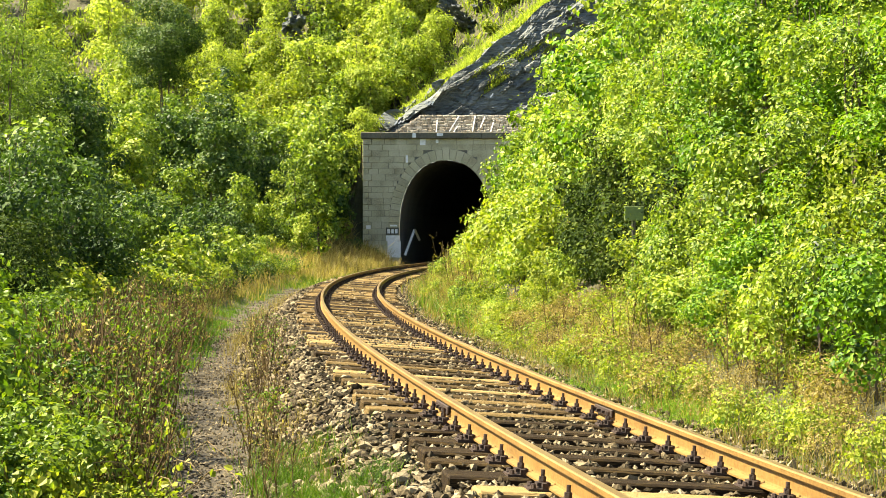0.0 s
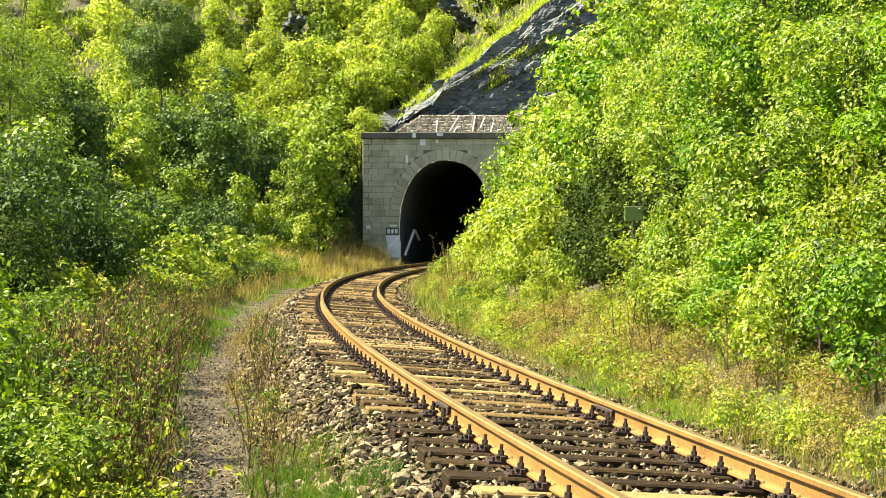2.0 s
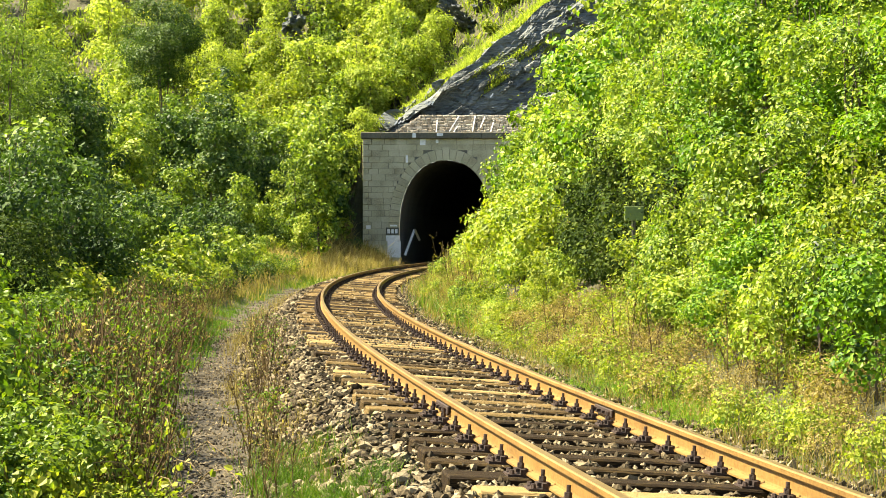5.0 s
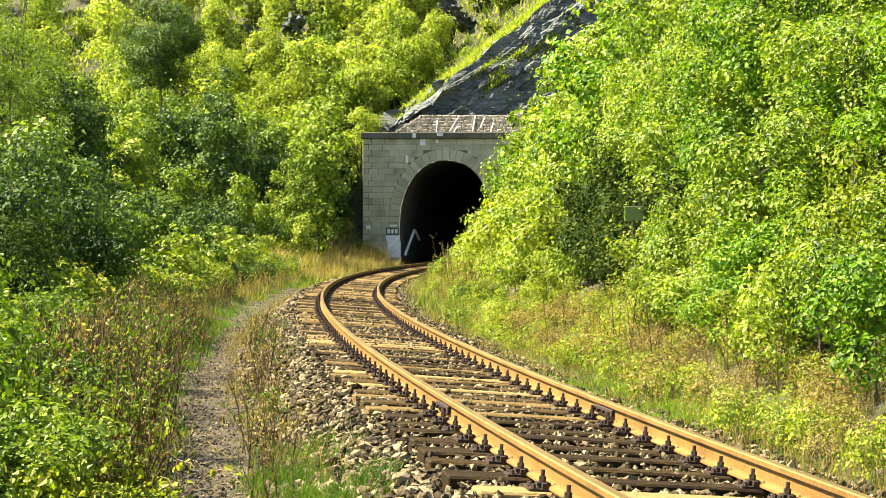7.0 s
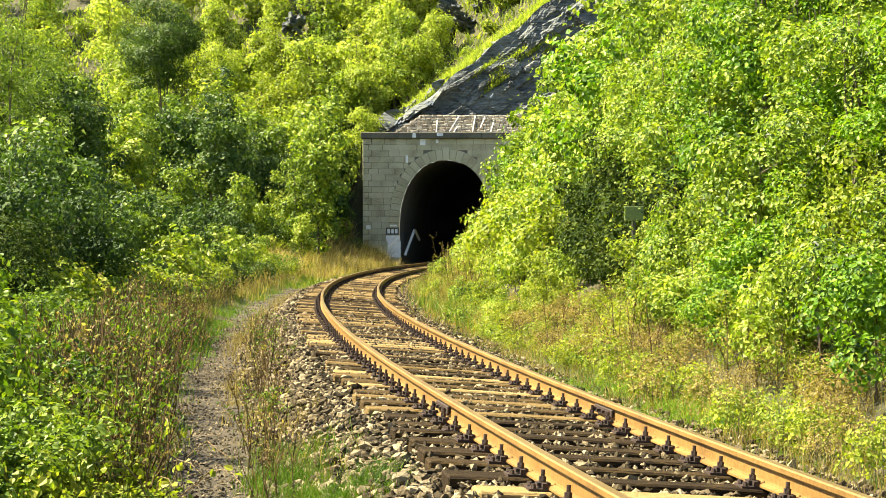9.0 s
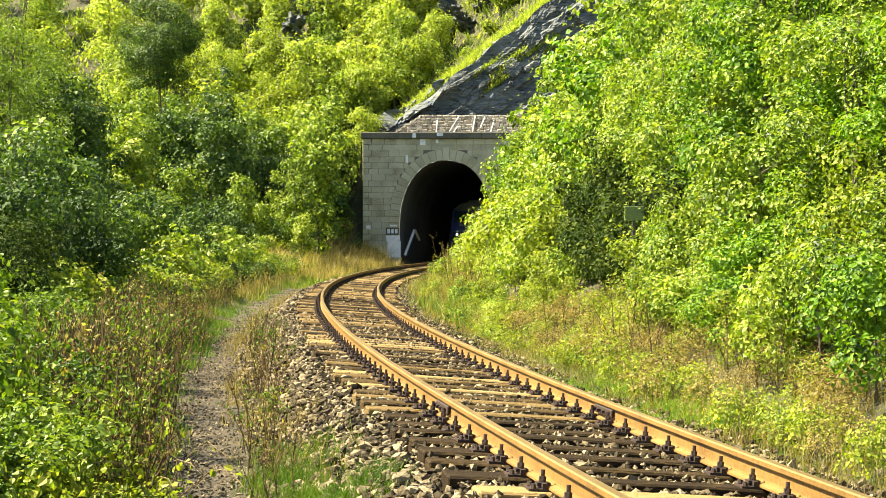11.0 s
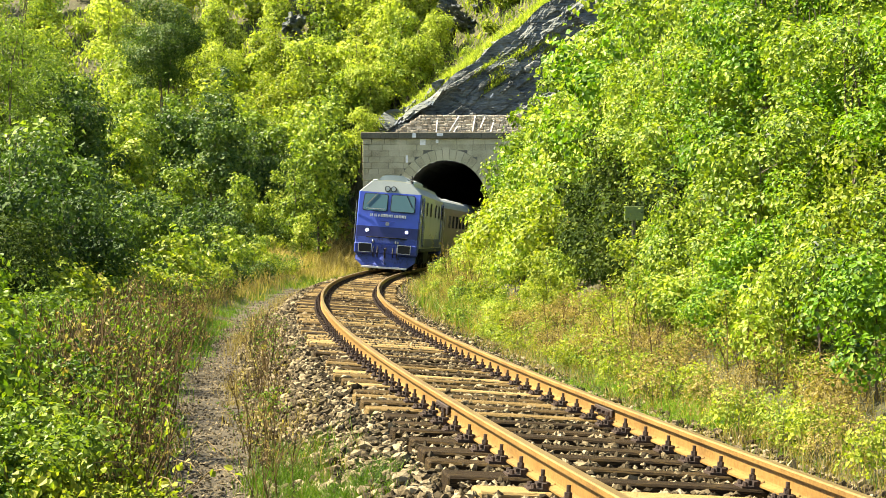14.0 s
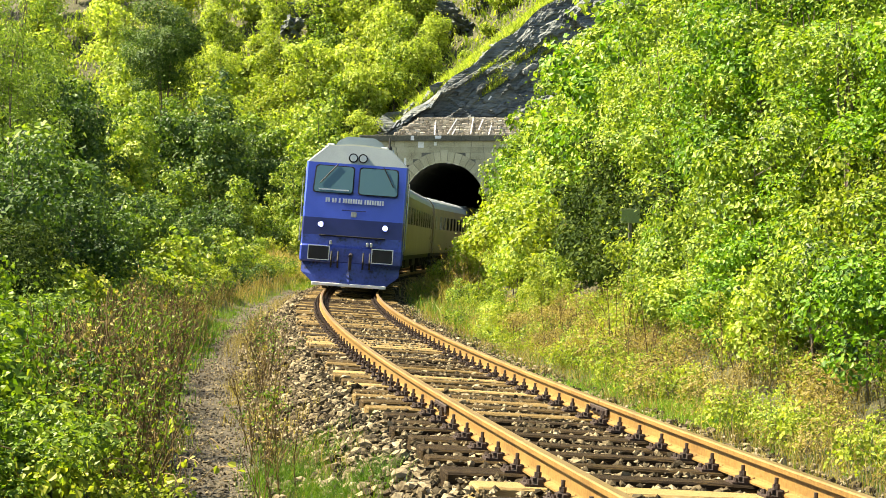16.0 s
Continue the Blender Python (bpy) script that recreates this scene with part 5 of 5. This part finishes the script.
edge = [make_tree("bush", "bright yellow-green bush on the bank above the path", "bush", "low bushes along the bank", 220 + k, 1.5, 0.0, 1.1, 0.16, 620, m, 18, (0.24, 0.42), trunk_r=0.015, stems=5) for k, m in enumerate((LEAF_BRIGHT, LEAF_YELLOW, LEAF_MID))]
spots = [(*by_track(s + rng.uniform(-0.6, 0.6), u + rng.uniform(-0.3, 0.3)), sc * rng.uniform(0.8, 1.15)) for s, u, sc in
         ((24, -4.5, 0.7), (27, -4.7, 0.8), (30, -4.6, 0.75), (33, -4.8, 0.85), (36, -4.6, 0.8), (39, -4.9, 0.9), (42, -4.7, 0.8), (45, -5.2, 1.0), (48, -4.9, 0.9), (51, -5.4, 1.0), (54, -5.0, 0.9), (57, -5.6, 1.0), (60, -5.1, 0.9),
          (63, -5.7, 1.1), (66, -5.3, 0.9), (70, -5.8, 1.0), (74, -5.6, 0.9), (78, -6.2, 1.0), (50, -6.8, 1.1), (56, -7.2, 1.1), (62, -7.4, 1.1), (68, -7.2, 1.1), (44, -6.6, 1.1), (38, -6.4, 1.0), (74, -7.4, 1.0), (82, -6.8, 1.0), (87, -6.4, 0.9), (25.5, -5.2, 0.8), (28.5, -5.6, 0.85), (31.5, -5.7, 0.9), (22.8, -5.0, 0.65))]
plant(edge, spots, rng)
tangle = [make_tree("bush", "low green bush with fading leaves along the path", "bush", "low bushes along the bank", 226 + k, 1.0, 0.0, 0.9, 0.11, 900, m, 16, (0.24, 0.42), trunk_r=0.012, stems=5, wide=0.7) for k, m in enumerate((LEAF_MID, LEAF_DARK, LEAF_YELLOW))]
rt_rng = np.random.default_rng(227)
plant(tangle, [(*by_track(s + rt_rng.uniform(-0.5, 0.5), -4.05 + rt_rng.uniform(-0.25, 0.25) - 0.006 * s), rt_rng.uniform(0.6, 1.05)) for s in np.arange(27, 84, 1.6)], rt_rng)

# trees between the bank and the hillside
rng = np.random.default_rng(41)
G_T = "trees between track and hillside"
dark = [make_tree("tree", "dark green broadleaf tree", "tree", G_T, 300 + k, 8.0, 0.8, 2.7, 0.25, 380, m, 34, (0.18, 0.36), trunk_r=0.10, stems=1) for k, m in enumerate((LEAF_DARK, LEAF_MID, LEAF_DARK))]
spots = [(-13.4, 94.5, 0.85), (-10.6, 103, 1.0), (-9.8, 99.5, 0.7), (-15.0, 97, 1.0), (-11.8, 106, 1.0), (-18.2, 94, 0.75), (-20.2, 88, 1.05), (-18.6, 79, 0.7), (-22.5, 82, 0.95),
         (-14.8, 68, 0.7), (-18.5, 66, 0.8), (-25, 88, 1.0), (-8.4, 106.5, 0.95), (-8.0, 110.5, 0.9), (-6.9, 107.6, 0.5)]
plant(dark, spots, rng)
light = [make_tree("tree", "bright green young broadleaf tree near the portal", "tree", G_T, 310 + k, 6.6, 0.4, 2.0, 0.25, 400, LEAF_BRIGHT, 36, (0.18, 0.34), trunk_r=0.08) for k in range(2)]
young = [make_tree("tree", "bright green young tree with a tall narrow crown near the portal", "tree", G_T, 315 + k, 9.3, 0.3, 1.75, 0.21, 560, LEAF_BRIGHT, 44, (0.20, 0.38), trunk_r=0.08) for k in range(2)]
plant(young, [(-6.75, 90, 1.0), (-7.7, 87, 0.62), (-8.9, 92, 0.6)], rng, lean=2)
plant(light, [(-7.3, 84.5, 0.42), (-9.6, 86, 0.5), (-10.9, 90, 0.5), (-12.4, 78, 0.7), (-15.6, 83, 0.85), (-16.4, 74, 0.75), (-10.4, 84, 0.6), (-20.5, 76, 0.8)], rng)
deep = [make_tree("tree", "deep green tree with dense foliage", "tree", G_T, 305 + k, 8.6, 0.3, 2.1, 0.22, 420, LEAF_DEEP, 40, (0.16, 0.32), trunk_r=0.10, conic=0.45) for k in range(2)]
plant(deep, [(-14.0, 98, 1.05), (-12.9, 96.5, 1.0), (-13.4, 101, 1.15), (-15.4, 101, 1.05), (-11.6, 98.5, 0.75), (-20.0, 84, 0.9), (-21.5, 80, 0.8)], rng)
fore = [make_tree("tree", "mid-green broadleaf tree with pale glossy leaves", "tree", G_T, 308, 9.0, 0.5, 2.4, 0.22, 420, LEAF_MID, 38, (0.16, 0.34), trunk_r=0.09)]
plant(fore, [(-17.6, 100, 1.0), (-15.8, 101, 0.95), (-18.9, 97, 0.85), (-16.4, 88, 0.72)], rng)
willow = [make_tree("tree", "tall slender willow with sparse leaves and bare twigs", "tree", G_T, 320, 12.0, 0.5, 3.0, 0.20, 330, LEAF_MID, 52, (0.12, 0.28), trunk_r=0.045, stems=4, wide=0.35)]
plant(willow, [(-17.3, 66, 1.0), (-20.0, 72, 1.05), (-16.6, 61, 0.85)], rng)
rt = make_tree("round_tree", "tall tree with a dense round green crown on a slim trunk", "tree", G_T, 331, 15.6, 8.0, 3.1, 0.145, 1000, LEAF_DARK, 62, (0.20, 0.33), lobed=0.9, trunk_r=0.13)
rt_x, rt_y = (288 - 784) / 2926 * 112, 112.0
round_tree_home = Matrix.Translation((rt_x, rt_y, float(ground_z(rt_x, rt_y)) - 0.1))
rt.matrix_basis = round_tree_home

# wooded hillside
rng = np.random.default_rng(51)
G_H = "trees on the hillside"
hill = [make_tree("tree", "sunlit yellow-green broadleaf tree on the hillside", "tree", G_H, 400 + k, 7.0, 0.5, 2.5, 0.24, 290, m, 34, (0.18, 0.36), trunk_r=0.10) for k, m in enumerate((LEAF_HILL, LEAF_YELLOW, LEAF_HILL, LEAF_BRIGHT, LEAF_HILL))]
spots = []
for row_y, gap in ((108, 3.2), (112, 3.4), (116.5, 3.6), (121, 3.8), (126, 4.0), (132, 4.4), (139, 5.0)):
    x = -0.29 * row_y - 3
    while x < 0.10 * row_y:
        xx, yy = x + rng.uniform(-0.9, 0.9), row_y + rng.uniform(-1.5, 1.5)
        free = xx < -6.2 if row_y < 117 else (xx < -3.0 + (row_y - 117) * 0.9 or row_y > 130)
        if free and abs(xx - rt_x) + abs(yy - rt_y) > 2.5 and not (yy < 124 and xx > -7.5 and yy < 116):
            clear = yy < rt_y + 1 and abs(xx / yy - rt_x / rt_y) < 0.03      # shrunk to keep the round tree's trunk open to the camera's view
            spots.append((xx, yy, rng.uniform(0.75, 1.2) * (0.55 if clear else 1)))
        x += gap * rng.uniform(0.8, 1.2)
spots += [((hx - 784) / 2926 * yy, yy, sc) for hx, yy, sc in ((700, 119, 0.8), (742, 119.5, 0.7), (780, 121, 0.6), (655, 118, 0.85), (605, 118, 0.9), (690, 124, 0.9), (560, 113, 0.9), (640, 113, 0.6), (730, 126, 0.9))]
spots += [(xx + rng.uniform(-1, 1), 148 + rng.uniform(-2, 2), rng.uniform(0.9, 1.3)) for xx in np.arange(-46, -18, 4.5)]
order = rng.permutation(len(spots))
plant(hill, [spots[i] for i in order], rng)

# hillside scrub between the trees
scrub = [make_tree("bush", "yellow-green scrub bush on the hillside", "bush", "scrub on the hillside", 420 + k, 2.2, 0.0, 1.5, 0.34, 180, m, 16, (0.25, 0.42), trunk_r=0.03, stems=4) for k, m in enumerate((LEAF_HILL, LEAF_YELLOW, LEAF_HILL))]
spots = []
while len(spots) < 150:
    yy = rng.uniform(106, 142)
    xx = rng.uniform(-0.29 * yy, 0.07 * yy)
    if xx < -6 or yy > 118:
        spots.append((xx, yy, rng.uniform(0.6, 1.2)))
spots += [(xx, yy, sc) for xx, yy, sc in ((-3.0, 117.0, 0.5), (-1.6, 117.6, 0.55), (0.2, 118.2, 0.5), (1.8, 118.6, 0.5), (3.6, 119.4, 0.55), (-4.6, 115.5, 0.4), (-0.6, 120.0, 0.7), (5.4, 121, 0.5), (-3.9, 110.6, 0.28))]
plant(scrub, spots, rng)

# ---- grass and weeds ----
grass("dry_grass", "dry straw-coloured grass on the verge", 19000, 10.5, 42, 1.7, 3.9, 0.08, 0.36, 0.006, GRASS_DRY, 61, 1.3, 800, 0.15)
grass("green_grass", "green grass along the rail", 11000, 12, 55, 1.6, 3.3, 0.06, 0.24, 0.008, GRASS_GREEN, 62, 1.2, 520, 0.15)
grass("verge_grass", "yellow-green tall grass by the shrubs", 9000, 34, 105, 1.9, 3.9, 0.2, 0.7, 0.02, GRASS_GREEN, 63, 1.0, 500, 0.2)
grass("path_grass", "green grass tufts between path and ballast", 5000, 10.6, 14.5, -2.35, -1.75, 0.08, 0.28, 0.005, GRASS_GREEN, 64, 1.0, 50, 0.12)
grass("grass_tuft", "dense green grass tuft between path and ballast", 9000, 11.1, 13.4, -2.25, -1.6, 0.10, 0.28, 0.005, GRASS_GREEN, 73, 1.0, 36, 0.10)
grass("path_straw", "straw-coloured grass beside the path", 3800, 10.6, 34, -2.45, -1.75, 0.10, 0.40, 0.0045, GRASS_DRY, 65, 1.2, 80, 0.11)
grass("bank_straw", "tall dry grass along the bank", 6000, 14, 60, -4.8, -3.7, 0.15, 0.6, 0.009, GRASS_DRY, 66, 1.1, 420, 0.16)
grass("bank_grass", "green grass along the edge of the path", 10000, 11, 80, -3.9, -3.05, 0.06, 0.32, 0.009, GRASS_GREEN, 67, 1.2, 420, 0.14)
grass("portal_straw", "tall dry grass before the portal", 9000, 76, 106, -6.0, -2.3, 0.5, 1.4, 0.028, GRASS_DRY, 68, 0.9, 260, 0.25)
grass("portal_reeds", "tall straw at the foot of the portal", 3500, 99, 108, -6.3, -3.2, 0.9, 2.0, 0.035, GRASS_DRY, 74, 0.9, 90, 0.25)
grass("portal_grass", "green grass beside the track near the portal", 6000, 66, 107, -4.0, -1.7, 0.15, 0.45, 0.028, GRASS_GREEN, 69, 0.9, 300, 0.25)
grass("far_path_straw", "straw-coloured grass creeping over the path", 1300, 30, 62, -2.35, -1.9, 0.10, 0.38, 0.009, GRASS_DRY, 76, 1.0, 70, 0.13)
grass("far_path_grass", "patchy green grass on the path", 1500, 32, 84, -3.3, -2.3, 0.04, 0.16, 0.011, GRASS_GREEN, 77, 1.0, 80, 0.2)
grass("verge_straw", "dry grass mixed into the verge by the shrubs", 7000, 32, 100, 1.9, 3.9, 0.2, 0.7, 0.018, GRASS_DRY, 78, 1.0, 380, 0.2)
grass("hollow_grass", "dry grass before the hollow in the hedge", 5000, 24, 33, 3.2, 5.2, 0.15, 0.5, 0.008, GRASS_DRY, 79, 1.0, 130, 0.2)
grass("path_hay", "rank straw-coloured grass leaning over the path", 2000, 23, 40, -4.15, -3.5, 0.3, 0.8, 0.0075, GRASS_DRY, 84, 1.0, 60, 0.2, 0.4)
grass("path_edge_grass", "fresh green grass along the edge of the path", 4500, 25, 44, -3.45, -2.95, 0.06, 0.26, 0.009, LEAF_LUSH, 88, 1.0, 60, 0.13)
grass("path_edge_stalks", "brown dried stalks along the edge of the path", 2600, 20, 42, -4.3, -3.45, 0.4, 1.0, 0.007, WEED_BROWN, 89, 1.0, 70, 0.16, 0.35)
grass("verge_hay", "tall yellowing grass between track and shrubs", 5000, 45, 66, 2.6, 3.4, 0.5, 1.25, 0.014, GRASS_DRY, 86, 1.0, 60, 0.16, 0.3)
grass("portal_hay", "rank orange-brown grass along the far path", 1500, 44, 84, -4.6, -3.4, 0.4, 1.0, 0.014, GRASS_DRY, 85, 1.0, 70, 0.28, 0.4)
grass("verge_lawn", "short bright green grass beside the rail", 13000, 16.2, 21.5, 1.6, 2.9, 0.07, 0.22, 0.007, LEAF_LUSH, 87, 1.0, 110, 0.17)
grass("track_weeds", "small green weeds between the sleepers", 900, 16, 40, -0.6, 0.6, 0.04, 0.13, 0.008, GRASS_GREEN, 70, 1.0, 14, 0.14)

rng = np.random.default_rng(71)
weeds = [make_weed(500 + k, 0.95, 11 + 2 * k, a, 1 + 2 * k, b) for k, (a, b) in enumerate(((WEED_BROWN, WEED_BROWN), (WEED_BROWN, GRASS_DRY), (WEED_BROWN, LEAF_BRAMBLE)))]
spots = [(*by_track(s, u), sc) for s, u, sc in ((12.0, -2.35, 0.6), (13.4, -2.3, 0.7), (15.0, -2.2, 0.8), (17.0, -2.15, 0.8), (19.4, -2.0, 0.85), (22, -1.95, 0.9), (24.5, -1.9, 0.85),
         (13.6, -3.3, 0.9), (14.8, -3.3, 0.9), (16.0, -3.35, 0.95), (17.4, -3.4, 0.9), (19.0, -3.4, 0.95), (21, -3.45, 1.0), (11.8, -3.3, 0.8), (12.4, -3.5, 0.9), (12.9, -3.3, 0.8), (13.4, -3.75, 1.0), (14.2, -3.8, 1.1), (15.0, -3.8, 1.1), (15.8, -3.9, 1.15), (16.7, -3.85, 1.15), (17.8, -3.9, 1.1), (12.6, -3.35, 0.8), (13.2, -3.55, 1.0), (13.9, -3.45, 1.0), (14.6, -3.6, 1.1), (15.4, -3.5, 1.1), (16.2, -3.6, 1.1), (17.2, -3.55, 1.1), (18.4, -3.6, 1.1), (19.8, -3.65, 1.1), (21.4, -3.6, 1.1), (23.5, -3.7, 1.05), (26, -3.65, 1.1), (29, -3.7, 1.1), (33, -3.7, 1.2), (37, -3.8, 1.2), (24.8, -3.5, 1.0), (27.4, -3.55, 1.1), (30.4, -3.5, 1.0), (31.6, -3.8, 1.1), (35, -3.6, 1.1), (39, -3.7, 1.1), (41, -3.6, 1.1), (44, -3.7, 1.1), (48, -3.6, 1.0), (27, -2.0, 0.8), (30, -1.95, 0.8))]
spots += [(*by_track(s, u), sc) for s, u, sc in zip(rng.uniform(11.6, 30, 46), rng.uniform(-4.1, -3.2, 46), rng.uniform(0.8, 1.25, 46))]
plant(weeds, spots, rng, 0.02, 6)
rng = np.random.default_rng(72)
rweeds = [make_weed(510 + k, 1.3, 12, WEED_BROWN, 4, GRASS_DRY, 0.3) for k in range(2)]
for w in rweeds:
    tagged(w, "clump of tall reddish-brown weeds by the shrubs", "weed", "dry weeds by the shrubs")
plant(rweeds, [(*by_track(s, u), sc) for s, u, sc in ((17.2, 3.4, 0.8), (19, 3.5, 1.0), (22, 3.3, 0.9), (24.5, 3.4, 1.0), (29, 3.3, 0.9), (47, 3.2, 1.4), (60, 3.2, 1.6), (15.0, 3.7, 0.6))], rng, 0.02, 6)

# knee-high leafy weeds on the verge
rng = np.random.default_rng(75)
herb = [make_tree("leafy_weed", "knee-high leafy weed with pale seed heads on the verge", "weed", "weeds on the verge", 520 + k, 0.55, 0.0, 0.38, lf, 3000 if lf > 0.04 else 4400, m, 10, (0.25, 0.5), trunk_r=0.006, stems=4, wide=0.72 if lf > 0.04 else 0.55) for k, (m, lf) in enumerate(((LEAF_YELLOW, 0.043), (GRASS_DRY, 0.034), (LEAF_BRIGHT, 0.043), (LEAF_YELLOW, 0.041), (GRASS_DRY, 0.036)))]
spots = [(*by_track(11.2 + 26 * rng.random() ** 1.4, rng.uniform(2.2, 4.2)), rng.uniform(0.5, 1.2)) for _ in range(230)]
spots += [(rng.uniform(2.3, 3.6), rng.uniform(25.2, 31.5), rng.uniform(0.9, 1.5)) for _ in range(34)]
plant(herb, spots, rng, 0.03)

# grass fringe along the ridge over the rock face
rng = np.random.default_rng(81)
n = 12000
x = rng.uniform(-4.3, 13, n)
off = rng.random(n) ** 1.5 * 2.6
y = 114.3 + 0.22 * (9.15 + 0.80 * (x + 3.8) - 8.0) - 1.3 + off
z = np.maximum(9.15 + 0.80 * (x + 3.8), 8.5) + 0.05 + off * 0.3 - 0.15
v, f = blades(np.stack([x, y, z], 1), rng.uniform(0.25, 0.65, n), rng.uniform(0.03, 0.07, n), rng, 0.5)
tagged(new("ridge_grass", mesh_np("ridge_grass", v, f, LEAF_HILL)), "bright grass fringe on the rock ridge", "grass", kind="stuff")

# tufts on the ledges of the rock face
rng = np.random.default_rng(83)
n = 2600
k = rng.integers(0, 8, n)
lx, lf = rng.uniform(1.5, 9.5, 8), rng.uniform(0.55, 0.95, 8)
x = lx[k] + rng.normal(size=n) * 0.55
z = 8.2 + lf[k] * (0.95 + 0.80 * (lx[k] + 3.8)) + 0.72 * (x - lx[k]) + rng.normal(size=n) * 0.06
y = 112.55 + 0.22 * (z - 8.0) + rng.uniform(-0.1, 0.25, n)
v, f = blades(np.stack([x, y, z], 1), rng.uniform(0.2, 0.5, n), rng.uniform(0.03, 0.07, n), rng, 0.5)
tagged(new("ledge_grass", mesh_np("ledge_grass", v, f, LEAF_HILL)), "grass tufts on the ledges of the rock face", "grass", kind="stuff")

rng = np.random.default_rng(82)
n = 24000
x, y = rng.uniform(-44, 12, n), rng.uniform(106, 146, n)
ok = (y > 115.5) | (x < -6.5)
x, y = x[ok], y[ok]
n = len(x)
v, f = blades(np.stack([x, y, ground_z(x, y) - 0.05], 1), rng.uniform(0.3, 0.9, n), rng.uniform(0.08, 0.2, n), rng, 0.5)
tagged(new("hillside_grass", mesh_np("hillside_grass", v, f, LEAF_HILL)), "yellow-green grass and undergrowth on the hillside", "grass", kind="stuff")

# grey-green sign among the shrubs
sx, sz = on_sight(1122, 380, 27.5)
sg = thing("trackside_sign", "grey-green sign board on a post among shrubs", "sign", at=Matrix.Translation((sx, 27.5, 0)))
part("board", boxes((-0.16, 0.16, -0.015, 0.015, sz - 0.10, sz + 0.14), bevel=0.005), SIGNGREY, sg)
part("post", boxes((-0.03, 0.03, 0.016, 0.07, float(ground_z(sx, 27.5)) - 0.2, sz + 0.1), bevel=0.006), COPING, sg)

# pale fallen branch on the verge
br = thing("fallen_branch", "bare pale curved branch lying on the verge", "branch")
bm = bmesh.new()
pts = [(2.72, 18.9, 0.02), (2.86, 18.8, 0.10), (2.98, 18.75, 0.07), (3.08, 18.7, -0.05), (3.14, 18.65, -0.2)]
for k in range(4):
    a, b = (Vector((x, y, float(ground_z(x, y)) + 0.24 + z)) for x, y, z in pts[k:k + 2])
    rod(bm, a, b, 0.016 - 0.002 * k, 0.014 - 0.002 * k, 6)
part("stick", bm, TIMBER, br)


def motions():
    times = [0.5 * k for k in range(33)]
    front_s = {t: 46.4 + 15.3 * (16.0 - t) for t in times}
    front_s[15.5], front_s[16.0] = 54.3, 47.4
    walk(loco, [(t, vehicle_pose(front_s[t], 3.6, 13.4)) for t in times])
    for k, c in enumerate(coaches):
        back = 17.55 + 25.1 * k
        walk(c, [(t, vehicle_pose(front_s[t] + back, 3.6, 20.9)) for t in times])
    # the round crown sways a little in the wind
    sway = ((0.0, 0.3), (0.5, 0.05), (2.0, 0.05), (4.0, -0.1), (6.5, -0.05), (8.0, -0.1), (9.0, -0.35), (11.5, -0.5), (12.5, -0.3), (13.5, 0.0), (14.5, 0.4), (15.5, 0.55), (16.0, 0.5))
    walk(rt, [(t, round_tree_home @ pose(0, 0, 0, 0, a, 0)) for t, a in sway])


motions()
